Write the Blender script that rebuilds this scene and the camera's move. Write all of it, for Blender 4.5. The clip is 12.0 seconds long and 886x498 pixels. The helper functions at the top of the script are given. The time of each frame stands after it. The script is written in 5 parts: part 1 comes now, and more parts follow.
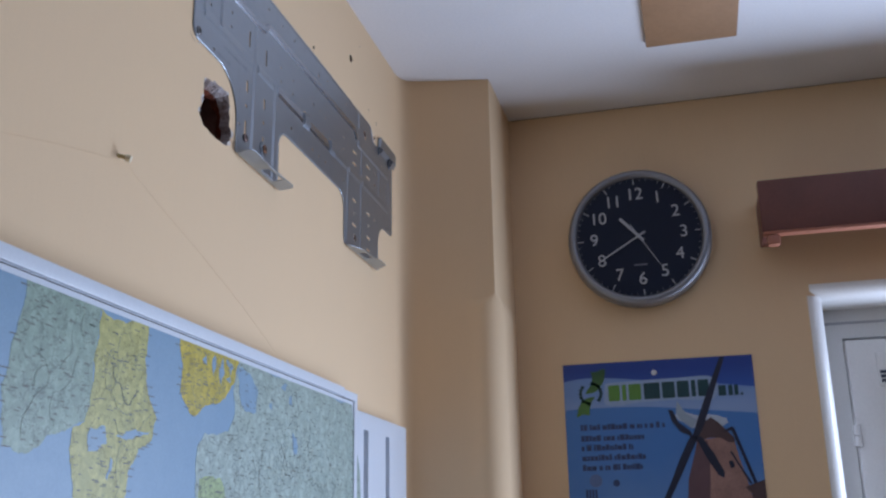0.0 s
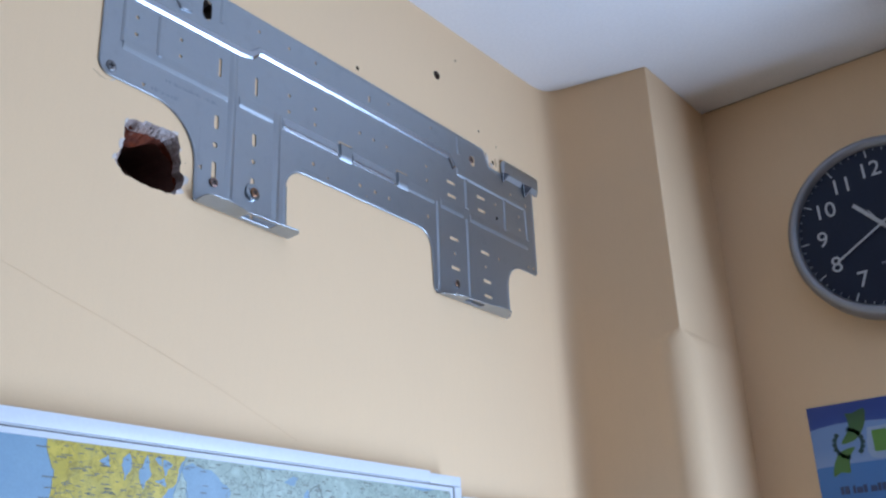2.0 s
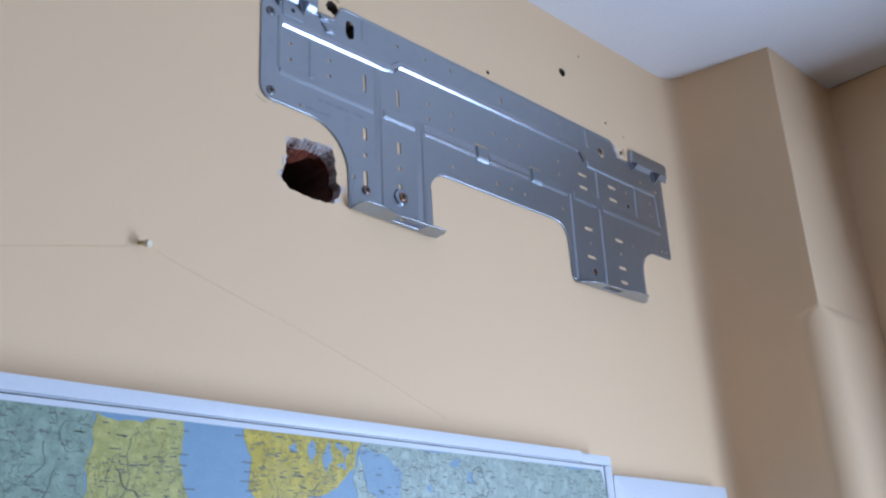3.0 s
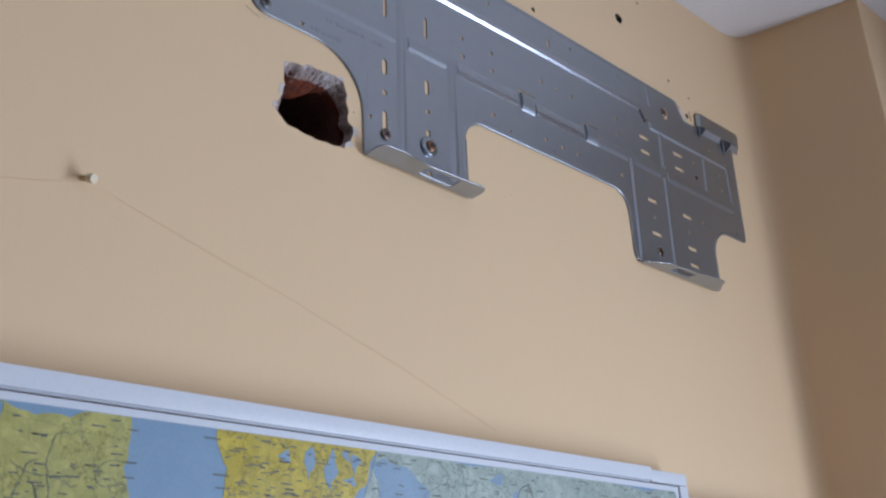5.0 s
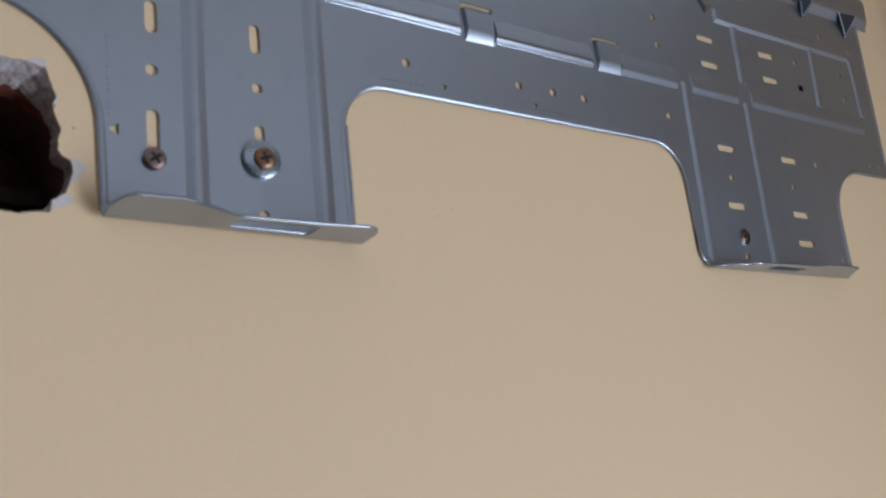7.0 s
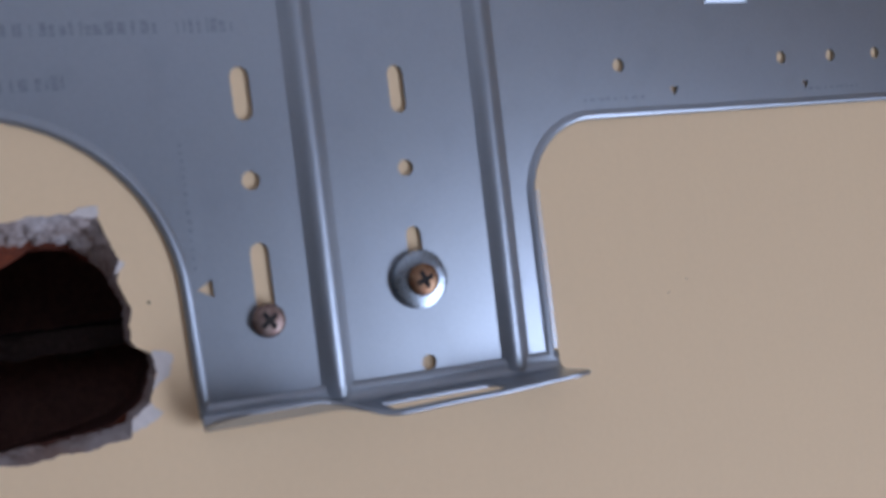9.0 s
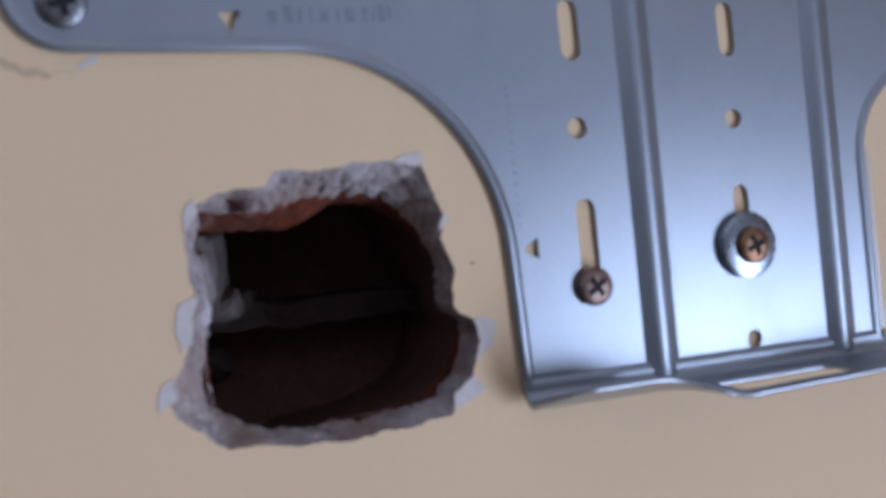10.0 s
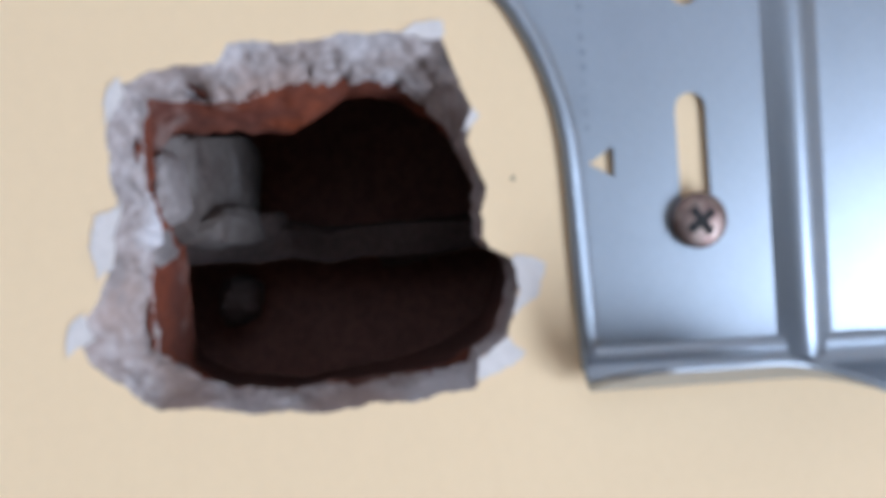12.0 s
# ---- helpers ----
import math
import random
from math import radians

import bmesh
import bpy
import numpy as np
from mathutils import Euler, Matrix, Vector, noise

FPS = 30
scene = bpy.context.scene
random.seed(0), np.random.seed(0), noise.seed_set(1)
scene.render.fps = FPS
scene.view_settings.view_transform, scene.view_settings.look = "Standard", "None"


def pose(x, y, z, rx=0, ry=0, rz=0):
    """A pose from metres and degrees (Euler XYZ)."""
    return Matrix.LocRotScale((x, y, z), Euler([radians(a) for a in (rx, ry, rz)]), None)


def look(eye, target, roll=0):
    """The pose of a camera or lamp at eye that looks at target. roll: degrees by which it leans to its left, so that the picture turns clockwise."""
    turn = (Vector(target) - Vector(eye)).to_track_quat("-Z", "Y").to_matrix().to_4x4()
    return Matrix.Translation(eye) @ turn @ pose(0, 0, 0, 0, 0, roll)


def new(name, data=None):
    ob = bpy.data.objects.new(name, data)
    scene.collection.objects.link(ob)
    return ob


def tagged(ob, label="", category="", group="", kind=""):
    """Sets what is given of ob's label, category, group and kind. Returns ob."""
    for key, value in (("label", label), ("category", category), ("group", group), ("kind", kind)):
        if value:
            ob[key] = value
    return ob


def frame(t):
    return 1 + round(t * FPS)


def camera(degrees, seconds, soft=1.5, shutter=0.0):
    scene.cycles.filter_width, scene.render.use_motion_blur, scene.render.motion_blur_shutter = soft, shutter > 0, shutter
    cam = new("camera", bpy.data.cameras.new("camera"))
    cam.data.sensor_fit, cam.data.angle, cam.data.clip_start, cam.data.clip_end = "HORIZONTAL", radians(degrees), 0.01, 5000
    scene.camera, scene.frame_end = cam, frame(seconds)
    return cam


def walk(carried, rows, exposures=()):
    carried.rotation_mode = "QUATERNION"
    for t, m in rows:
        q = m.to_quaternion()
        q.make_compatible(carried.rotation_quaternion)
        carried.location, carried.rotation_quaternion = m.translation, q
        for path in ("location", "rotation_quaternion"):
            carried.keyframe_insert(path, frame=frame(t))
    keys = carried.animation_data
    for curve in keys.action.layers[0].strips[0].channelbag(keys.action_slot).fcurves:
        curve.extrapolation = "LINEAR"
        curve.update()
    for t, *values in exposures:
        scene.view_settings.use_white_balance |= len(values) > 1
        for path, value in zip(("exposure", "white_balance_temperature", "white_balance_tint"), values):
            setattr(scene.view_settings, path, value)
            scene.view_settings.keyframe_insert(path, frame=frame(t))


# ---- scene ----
cam = camera(48.2, 12.0, soft=2.3)
# the small lens is focused on the far end of the bracket and softens what comes close
cam.data.dof.use_dof = True
cam.data.dof.focus_distance, cam.data.dof.aperture_fstop = 1.25, 22.0
PATH = [
    (0, (0.525, -0.004, 1.646), (0.063, 1.856, 2.22), -1.0),
    (0.5, (0.58, 0.138, 1.657), (0.026, 1.967, 2.246), -1.6),
    (1, (0.621, 0.318, 1.648), (-0.052, 2.079, 2.316), -2.2),
    (1.5, (0.696, 0.442, 1.644), (-0.217, 2.093, 2.308), -2.6),
    (2, (0.764, 0.461, 1.69), (-0.364, 1.943, 2.42), -2.6),
    (2.5, (0.822, 0.444, 1.691), (-0.432, 1.807, 2.446), -2.5),
    (3, (0.783, 0.395, 1.668), (-0.525, 1.721, 2.397), -3.2),
    (3.2, (0.762, 0.355, 1.668), (-0.552, 1.664, 2.417), -3.7),
    (4.8, (0.621, 0.493, 1.686), (-0.725, 1.766, 2.44), -2.9),
    (5, (0.602, 0.552, 1.704), (-0.724, 1.838, 2.472), -2.4),
    (5.5, (0.534, 0.742, 1.766), (-0.877, 1.899, 2.586), -2.1),
    (6, (0.502, 0.853, 1.868), (-0.964, 2.037, 2.537), -1.5),
    (6.5, (0.48, 0.876, 1.961), (-1.054, 2.042, 2.498), -5.0),
    (6.7, (0.456, 0.888, 1.966), (-1.086, 2.049, 2.491), -5.6),
    (8.3, (0.339, 1.014, 2.159), (-1.421, 1.964, 2.187), -7.6),
    (8.5, (0.344, 1.006, 2.176), (-1.453, 1.882, 2.119), -7.5),
    (9, (0.311, 0.985, 2.169), (-1.495, 1.842, 2.13), -7.1),
    (9.5, (0.278, 0.952, 2.17), (-1.569, 1.718, 2.113), -5.8),
    (10, (0.246, 0.926, 2.169), (-1.612, 1.666, 2.121), -6.2),
    (10.5, (0.214, 0.914, 2.164), (-1.645, 1.652, 2.152), -5.1),
    (11, (0.19, 0.927, 2.16), (-1.677, 1.636, 2.052), -3.2),
    (11.5, (0.191, 0.969, 2.162), (-1.748, 1.439, 2.029), -3.0),
    (12, (0.188, 0.997, 2.154), (-1.798, 1.214, 2.065), -4.4),
]
walk(cam, [(t, look(eye, target, roll)) for t, eye, target, roll in PATH],
     [(0, -0.06, 6180, 20), (0.5, 0.22, 5960, 17), (1.0, 0.44, 5880, 15), (1.6, 0.42, 5830, 14), (2.5, 0.27, 5700, 15), (3.2, 0.17, 5740, 17), (4.8, -0.06, 6480, 20), (5.5, -0.08, 6820, 18), (6.7, -0.15, 6850, 16), (8.3, -0.38, 6420, 21), (9.0, -0.33, 6380, 23), (10.5, -0.06, 6080, 23), (11.0, 0.29, 6320, 20), (11.5, 0.39, 6320, 17), (12.0, 0.67, 6420, 14)])

# ---- light ----
world = bpy.data.worlds.new("sky")
scene.world = world
world.use_nodes = True
wn = world.node_tree.nodes
sky = wn.new("ShaderNodeTexSky")
sky.sky_type, sky.sun_disc = "NISHITA", False
sky.sun_elevation, sky.sun_rotation = radians(50), radians(200)
world.node_tree.links.new(sky.outputs[0], wn["Background"].inputs[0])
wn["Background"].inputs[1].default_value = 0.12

# daylight that comes in through the glazed door of the end wall
def daylight(name, place, w, h, watts, colour):
    lamp = bpy.data.lights.new(name, "AREA")
    lamp.shape, lamp.size, lamp.size_y = "RECTANGLE", w, h
    lamp.energy, lamp.color = watts, colour
    ob = new(name, lamp)
    ob.matrix_world = place
    return ob

daylight("daylight_door", look((1.300, 2.090, 1.08), (1.000, 0.0, 1.03)), 0.60, 1.86, 53, (0.64, 0.80, 1.0))


# ---- materials ----
def material(name, colour, rough=0.6, metal=0.0, grain=0.0, grain_scale=200.0, blotch=0.0, blotch_scale=6.0,
             bump=0.0, bump_scale=300.0, second=None, spec=0.5, island=0.0):
    """A surface with variation at two scales and fine relief."""
    mat = bpy.data.materials.new(name)
    mat.use_nodes = True
    t = mat.node_tree
    n, l = t.nodes, t.links
    b = n["Principled BSDF"]
    b.inputs["Roughness"].default_value, b.inputs["Metallic"].default_value = rough, metal
    b.inputs["Specular IOR Level"].default_value = spec
    where = n.new("ShaderNodeNewGeometry").outputs["Position"]
    base = n.new("ShaderNodeRGB")
    base.outputs[0].default_value = (*colour, 1)
    out = base.outputs[0]

    def mixed(out, scale, amount, other, detail=4.0):
        tex = n.new("ShaderNodeTexNoise")
        tex.inputs["Scale"].default_value, tex.inputs["Detail"].default_value = scale, detail
        l.new(where, tex.inputs["Vector"])
        ramp = n.new("ShaderNodeMapRange")
        ramp.inputs[1].default_value, ramp.inputs[2].default_value = 0.35, 0.65
        ramp.inputs[3].default_value, ramp.inputs[4].default_value = 0.0, amount
        l.new(tex.outputs[0], ramp.inputs[0])
        mix = n.new("ShaderNodeMix")
        mix.data_type = "RGBA"
        mix.inputs[7].default_value = (*other, 1)
        l.new(ramp.outputs[0], mix.inputs[0])
        l.new(out, mix.inputs[6])
        return mix.outputs[2], tex

    dark = second or tuple(c * 0.7 for c in colour)
    if blotch:
        out, _ = mixed(out, blotch_scale, blotch, dark)
    if grain:
        out, tex = mixed(out, grain_scale, grain, tuple(c * 0.6 for c in dark), 2.0)
        vary = n.new("ShaderNodeMapRange")
        vary.inputs[3].default_value, vary.inputs[4].default_value = rough * 0.85, min(1.0, rough * 1.15)
        l.new(tex.outputs[0], vary.inputs[0])
        l.new(vary.outputs[0], b.inputs["Roughness"])
    l.new(out, b.inputs["Base Color"])
    if bump:
        tex = n.new("ShaderNodeTexNoise")
        tex.inputs["Scale"].default_value, tex.inputs["Detail"].default_value = bump_scale, 5.0
        l.new(where, tex.inputs["Vector"])
        relief = n.new("ShaderNodeBump")
        relief.inputs["Strength"].default_value, relief.inputs["Distance"].default_value = bump, 0.001
        l.new(tex.outputs[0], relief.inputs["Height"])
        l.new(relief.outputs[0], b.inputs["Normal"])
    return mat


PAINT = material("cream_wall_paint", (0.84, 0.61, 0.375), 0.75, grain=0.035, grain_scale=420, blotch=0.16, blotch_scale=5,
                 bump=0.04, bump_scale=110, second=(0.77, 0.565, 0.37), spec=0.3)


def brushed(mat, amount):
    """Faint upright strokes left by the brush in wall paint."""
    t = mat.node_tree
    n, l = t.nodes, t.links
    b = n["Principled BSDF"]
    out = b.inputs["Base Color"].links[0].from_socket
    stretch = n.new("ShaderNodeMapping")
    stretch.inputs["Scale"].default_value = (150.0, 150.0, 22.0)
    l.new(n.new("ShaderNodeNewGeometry").outputs["Position"], stretch.inputs["Vector"])
    tex = n.new("ShaderNodeTexNoise")
    tex.inputs["Scale"].default_value, tex.inputs["Detail"].default_value = 1.0, 3.0
    l.new(stretch.outputs[0], tex.inputs["Vector"])
    cut = n.new("ShaderNodeMapRange")
    cut.inputs[1].default_value, cut.inputs[2].default_value = 0.42, 0.70
    cut.inputs[3].default_value, cut.inputs[4].default_value = 0.0, amount
    l.new(tex.outputs[0], cut.inputs[0])
    mix = n.new("ShaderNodeMix")
    mix.data_type = "RGBA"
    mix.inputs[7].default_value = (0.70, 0.51, 0.33, 1)
    l.new(cut.outputs[0], mix.inputs[0])
    l.new(out, mix.inputs[6])
    l.new(mix.outputs[2], b.inputs["Base Color"])


brushed(PAINT, 0.05)
CEILING = material("white_ceiling_paint", (0.80, 0.80, 0.82), 0.85, grain=0.06, blotch=0.1, bump=0.2, bump_scale=120, spec=0.2)
# the floor is out of view; its brown is chosen to warm the bounce
FLOOR = material("unseen_brown_floor", (0.30, 0.20, 0.13), 0.45, grain=0.3, grain_scale=60, blotch=0.4)
# colours of the two unseen walls, set by how much light they bounce
ROOM = material("room_paint", (0.30, 0.275, 0.24), 0.8, grain=0.1, blotch=0.1)
FAR = material("bounce_dimming_brown", (0.20, 0.17, 0.145), 0.8, grain=0.1, blotch=0.1)
ZINC = material("galvanised_steel", (0.39, 0.43, 0.475), 0.40, 0.90, grain=0.10, grain_scale=900, blotch=0.22, blotch_scale=28,
                bump=0.02, bump_scale=400, second=(0.37, 0.41, 0.48))
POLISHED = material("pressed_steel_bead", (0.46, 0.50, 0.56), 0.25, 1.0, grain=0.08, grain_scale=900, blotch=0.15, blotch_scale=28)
STAMP = material("stamped_ink", (0.34, 0.38, 0.43), 0.41, 0.9, grain=0.7, grain_scale=700, second=(0.38, 0.43, 0.50))
SCREW = material("yellow_zinc_screw", (0.36, 0.28, 0.24), 0.46, 1.0, grain=0.4, grain_scale=900, blotch=0.6, blotch_scale=300, second=(0.20, 0.10, 0.09))
COPPER = material("copper_tinted_screw", (0.36, 0.22, 0.135), 0.42, 1.0, grain=0.4, grain_scale=900, blotch=0.6, blotch_scale=300, second=(0.24, 0.10, 0.06))
GREY_SCREW = material("grey_zinc_screw", (0.30, 0.31, 0.33), 0.45, 1.0, grain=0.4, grain_scale=900, blotch=0.5, blotch_scale=300, second=(0.18, 0.16, 0.15))
WASHER = material("bright_steel_washer", (0.36, 0.41, 0.46), 0.28, 1.0, grain=0.05, grain_scale=900)
# dark steel: the slats' own colour, and shade put into the hook dents
DENT = material("dark_steel_dent_shade", (0.10, 0.12, 0.16), 0.45, 1.0, grain=0.2)
# near-black for discs and inlays that stand for the shade of small recesses
BLACK = material("recess_shade_black", (0.02, 0.018, 0.018), 0.9, grain=0.3)
PLASTER = material("grey_plaster", (0.52, 0.455, 0.445), 0.95, grain=0.75, grain_scale=520, blotch=0.7, blotch_scale=75, bump=0.7, bump_scale=300, second=(0.36, 0.275, 0.245))
BRICK = material("red_clay_brick", (0.27, 0.064, 0.028), 1.0, spec=0.1, grain=0.35, grain_scale=500, blotch=0.75, blotch_scale=95, bump=0.7, bump_scale=350, second=(0.13, 0.045, 0.034))
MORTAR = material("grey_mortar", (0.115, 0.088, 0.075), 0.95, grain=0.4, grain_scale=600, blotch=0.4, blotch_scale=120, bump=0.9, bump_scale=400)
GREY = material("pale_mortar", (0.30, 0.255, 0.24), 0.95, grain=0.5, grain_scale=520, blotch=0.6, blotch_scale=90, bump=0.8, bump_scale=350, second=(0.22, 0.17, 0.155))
CAVITY = material("shaded_clay", (0.27, 0.135, 0.108), 0.95, grain=0.3, grain_scale=400, blotch=0.5, blotch_scale=50, bump=0.5)
# darker brick that puts the shade deep in the hole into colour
DEEP_SHADE = material("deep_shade_brick", (0.105, 0.073, 0.064), 0.95, grain=0.4, grain_scale=500, blotch=0.5, blotch_scale=90, bump=0.6, bump_scale=350)
FLAKE = material("white_paint_flake", (0.68, 0.61, 0.575), 0.7, grain=0.15, grain_scale=500)
WHITE = material("white_plastic", (0.70, 0.745, 0.80), 0.38, grain=0.06, grain_scale=300, blotch=0.06)
LACQUER = material("white_door_lacquer", (0.86, 0.85, 0.83), 0.3, grain=0.06, grain_scale=200, blotch=0.08, bump=0.05)
WALNUT = material("red_brown_stained_wood", (0.16, 0.054, 0.042), 0.5, grain=0.12, grain_scale=150, blotch=0.4, blotch_scale=14, second=(0.10, 0.036, 0.030))
# terracotta for the stop, and for the box's lower rim as if lit
TERRA = material("terracotta_lit_edge", (0.42, 0.16, 0.10), 0.5, grain=0.2)
PLANK = material("tan_veneer", (0.40, 0.235, 0.13), 0.5, grain=0.08, grain_scale=120, blotch=0.3, blotch_scale=12)
ALU = material("silver_clock_rim", (0.29, 0.30, 0.335), 0.42, 0.75, grain=0.12, grain_scale=600)
DIAL = material("navy_black_dial", (0.010, 0.016, 0.038), 0.35, grain=0.2, spec=0.2)
INK_WHITE = material("white_numeral_ink", (0.47, 0.49, 0.53), 0.6)
THREAD = material("grey_thread", (0.79, 0.58, 0.365), 0.9)
SCUFF = material("scuffed_paint", (0.60, 0.43, 0.28), 0.85, grain=0.5, grain_scale=600, blotch=0.6, blotch_scale=300, second=(0.80, 0.58, 0.36))
BROWN = material("brown_scuff", (0.40, 0.25, 0.14), 0.9, grain=0.6, grain_scale=500, blotch=0.8, blotch_scale=150, second=(0.74, 0.53, 0.33))
CRACK = material("crack_shadow", (0.07, 0.05, 0.04), 0.95)
BRASS = material("brass_hook", (0.42, 0.34, 0.18), 0.4, 0.9, grain=0.3)
PLUG = material("ivory_plug", (0.70, 0.62, 0.45), 0.6)


def streaked(mat, rough_low, rough_high, tint, amount):
    """Rolled steel: long fine streaks and cloudy patches that vary its gloss, and dull smears."""
    t = mat.node_tree
    n, l = t.nodes, t.links
    b = n["Principled BSDF"]
    out = b.inputs["Base Color"].links[0].from_socket
    where = n.new("ShaderNodeNewGeometry").outputs["Position"]
    stretch = n.new("ShaderNodeMapping")
    stretch.inputs["Scale"].default_value = (1.0, 260.0, 14.0)
    l.new(where, stretch.inputs["Vector"])
    lines = n.new("ShaderNodeTexNoise")
    lines.inputs["Scale"].default_value, lines.inputs["Detail"].default_value = 1.0, 5.0
    l.new(stretch.outputs[0], lines.inputs["Vector"])
    cloud = n.new("ShaderNodeTexNoise")
    cloud.inputs["Scale"].default_value, cloud.inputs["Detail"].default_value = 22.0, 4.0
    l.new(where, cloud.inputs["Vector"])
    half = n.new("ShaderNodeMix")
    half.inputs[0].default_value = 0.55
    l.new(lines.outputs[0], half.inputs[2])
    l.new(cloud.outputs[0], half.inputs[3])
    gloss = n.new("ShaderNodeMapRange")
    gloss.inputs[1].default_value, gloss.inputs[2].default_value = 0.36, 0.62
    gloss.inputs[3].default_value, gloss.inputs[4].default_value = rough_low, rough_high
    l.new(half.outputs[0], gloss.inputs[0])
    l.new(gloss.outputs[0], b.inputs["Roughness"])
    smear = n.new("ShaderNodeTexNoise")
    smear.inputs["Scale"].default_value, smear.inputs["Detail"].default_value = 60.0, 6.0
    l.new(where, smear.inputs["Vector"])
    cut = n.new("ShaderNodeMapRange")
    cut.inputs[1].default_value, cut.inputs[2].default_value = 0.54, 0.72
    cut.inputs[3].default_value, cut.inputs[4].default_value = 0.0, amount
    l.new(smear.outputs[0], cut.inputs[0])
    mix = n.new("ShaderNodeMix")
    mix.data_type = "RGBA"
    mix.inputs[7].default_value = (*tint, 1)
    l.new(cut.outputs[0], mix.inputs[0])
    l.new(out, mix.inputs[6])
    l.new(mix.outputs[2], b.inputs["Base Color"])


def stained(mat, tints):
    """Broad stains over a rough surface: (scale, from, to, amount, colour)."""
    t = mat.node_tree
    n, l = t.nodes, t.links
    b = n["Principled BSDF"]
    out = b.inputs["Base Color"].links[0].from_socket
    where = n.new("ShaderNodeNewGeometry").outputs["Position"]
    for k, (scale, low, high, amount, colour) in enumerate(tints):
        shift = n.new("ShaderNodeVectorMath")
        shift.inputs[1].default_value = (3.1 * k, 1.7 * k, 0.9 * k)
        l.new(where, shift.inputs[0])
        tex = n.new("ShaderNodeTexNoise")
        tex.inputs["Scale"].default_value, tex.inputs["Detail"].default_value = scale, 4.0
        l.new(shift.outputs[0], tex.inputs["Vector"])
        cut = n.new("ShaderNodeMapRange")
        cut.inputs[1].default_value, cut.inputs[2].default_value = low, high
        cut.inputs[3].default_value, cut.inputs[4].default_value = 0.0, amount
        l.new(tex.outputs[0], cut.inputs[0])
        mix = n.new("ShaderNodeMix")
        mix.data_type = "RGBA"
        mix.inputs[7].default_value = (*colour, 1)
        l.new(cut.outputs[0], mix.inputs[0])
        l.new(out, mix.inputs[6])
        out = mix.outputs[2]
    l.new(out, b.inputs["Base Color"])


stained(PLASTER, ((38, 0.48, 0.62, 0.75, (0.62, 0.58, 0.59)), (46, 0.50, 0.64, 0.7, (0.36, 0.25, 0.21)), (120, 0.58, 0.70, 0.7, (0.24, 0.20, 0.19))))
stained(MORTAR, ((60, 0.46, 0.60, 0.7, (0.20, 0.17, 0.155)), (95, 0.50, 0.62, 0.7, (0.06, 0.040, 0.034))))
stained(BRICK, ((45, 0.44, 0.60, 0.45, (0.11, 0.052, 0.042)), (70, 0.55, 0.68, 0.5, (0.33, 0.25, 0.22)), (160, 0.56, 0.68, 0.4, (0.09, 0.035, 0.028))))
streaked(ZINC, 0.36, 0.39, (0.33, 0.365, 0.41), 0.40)
coat = ZINC.node_tree.nodes["Principled BSDF"].inputs
coat["Coat Weight"].default_value, coat["Coat Roughness"].default_value = 0.12, 0.22
glass = bpy.data.materials.new("window_glass")
glass.use_nodes = True
gb = glass.node_tree.nodes["Principled BSDF"]
gb.inputs["Transmission Weight"].default_value, gb.inputs["Roughness"].default_value, gb.inputs["IOR"].default_value = 1.0, 0.0, 1.45


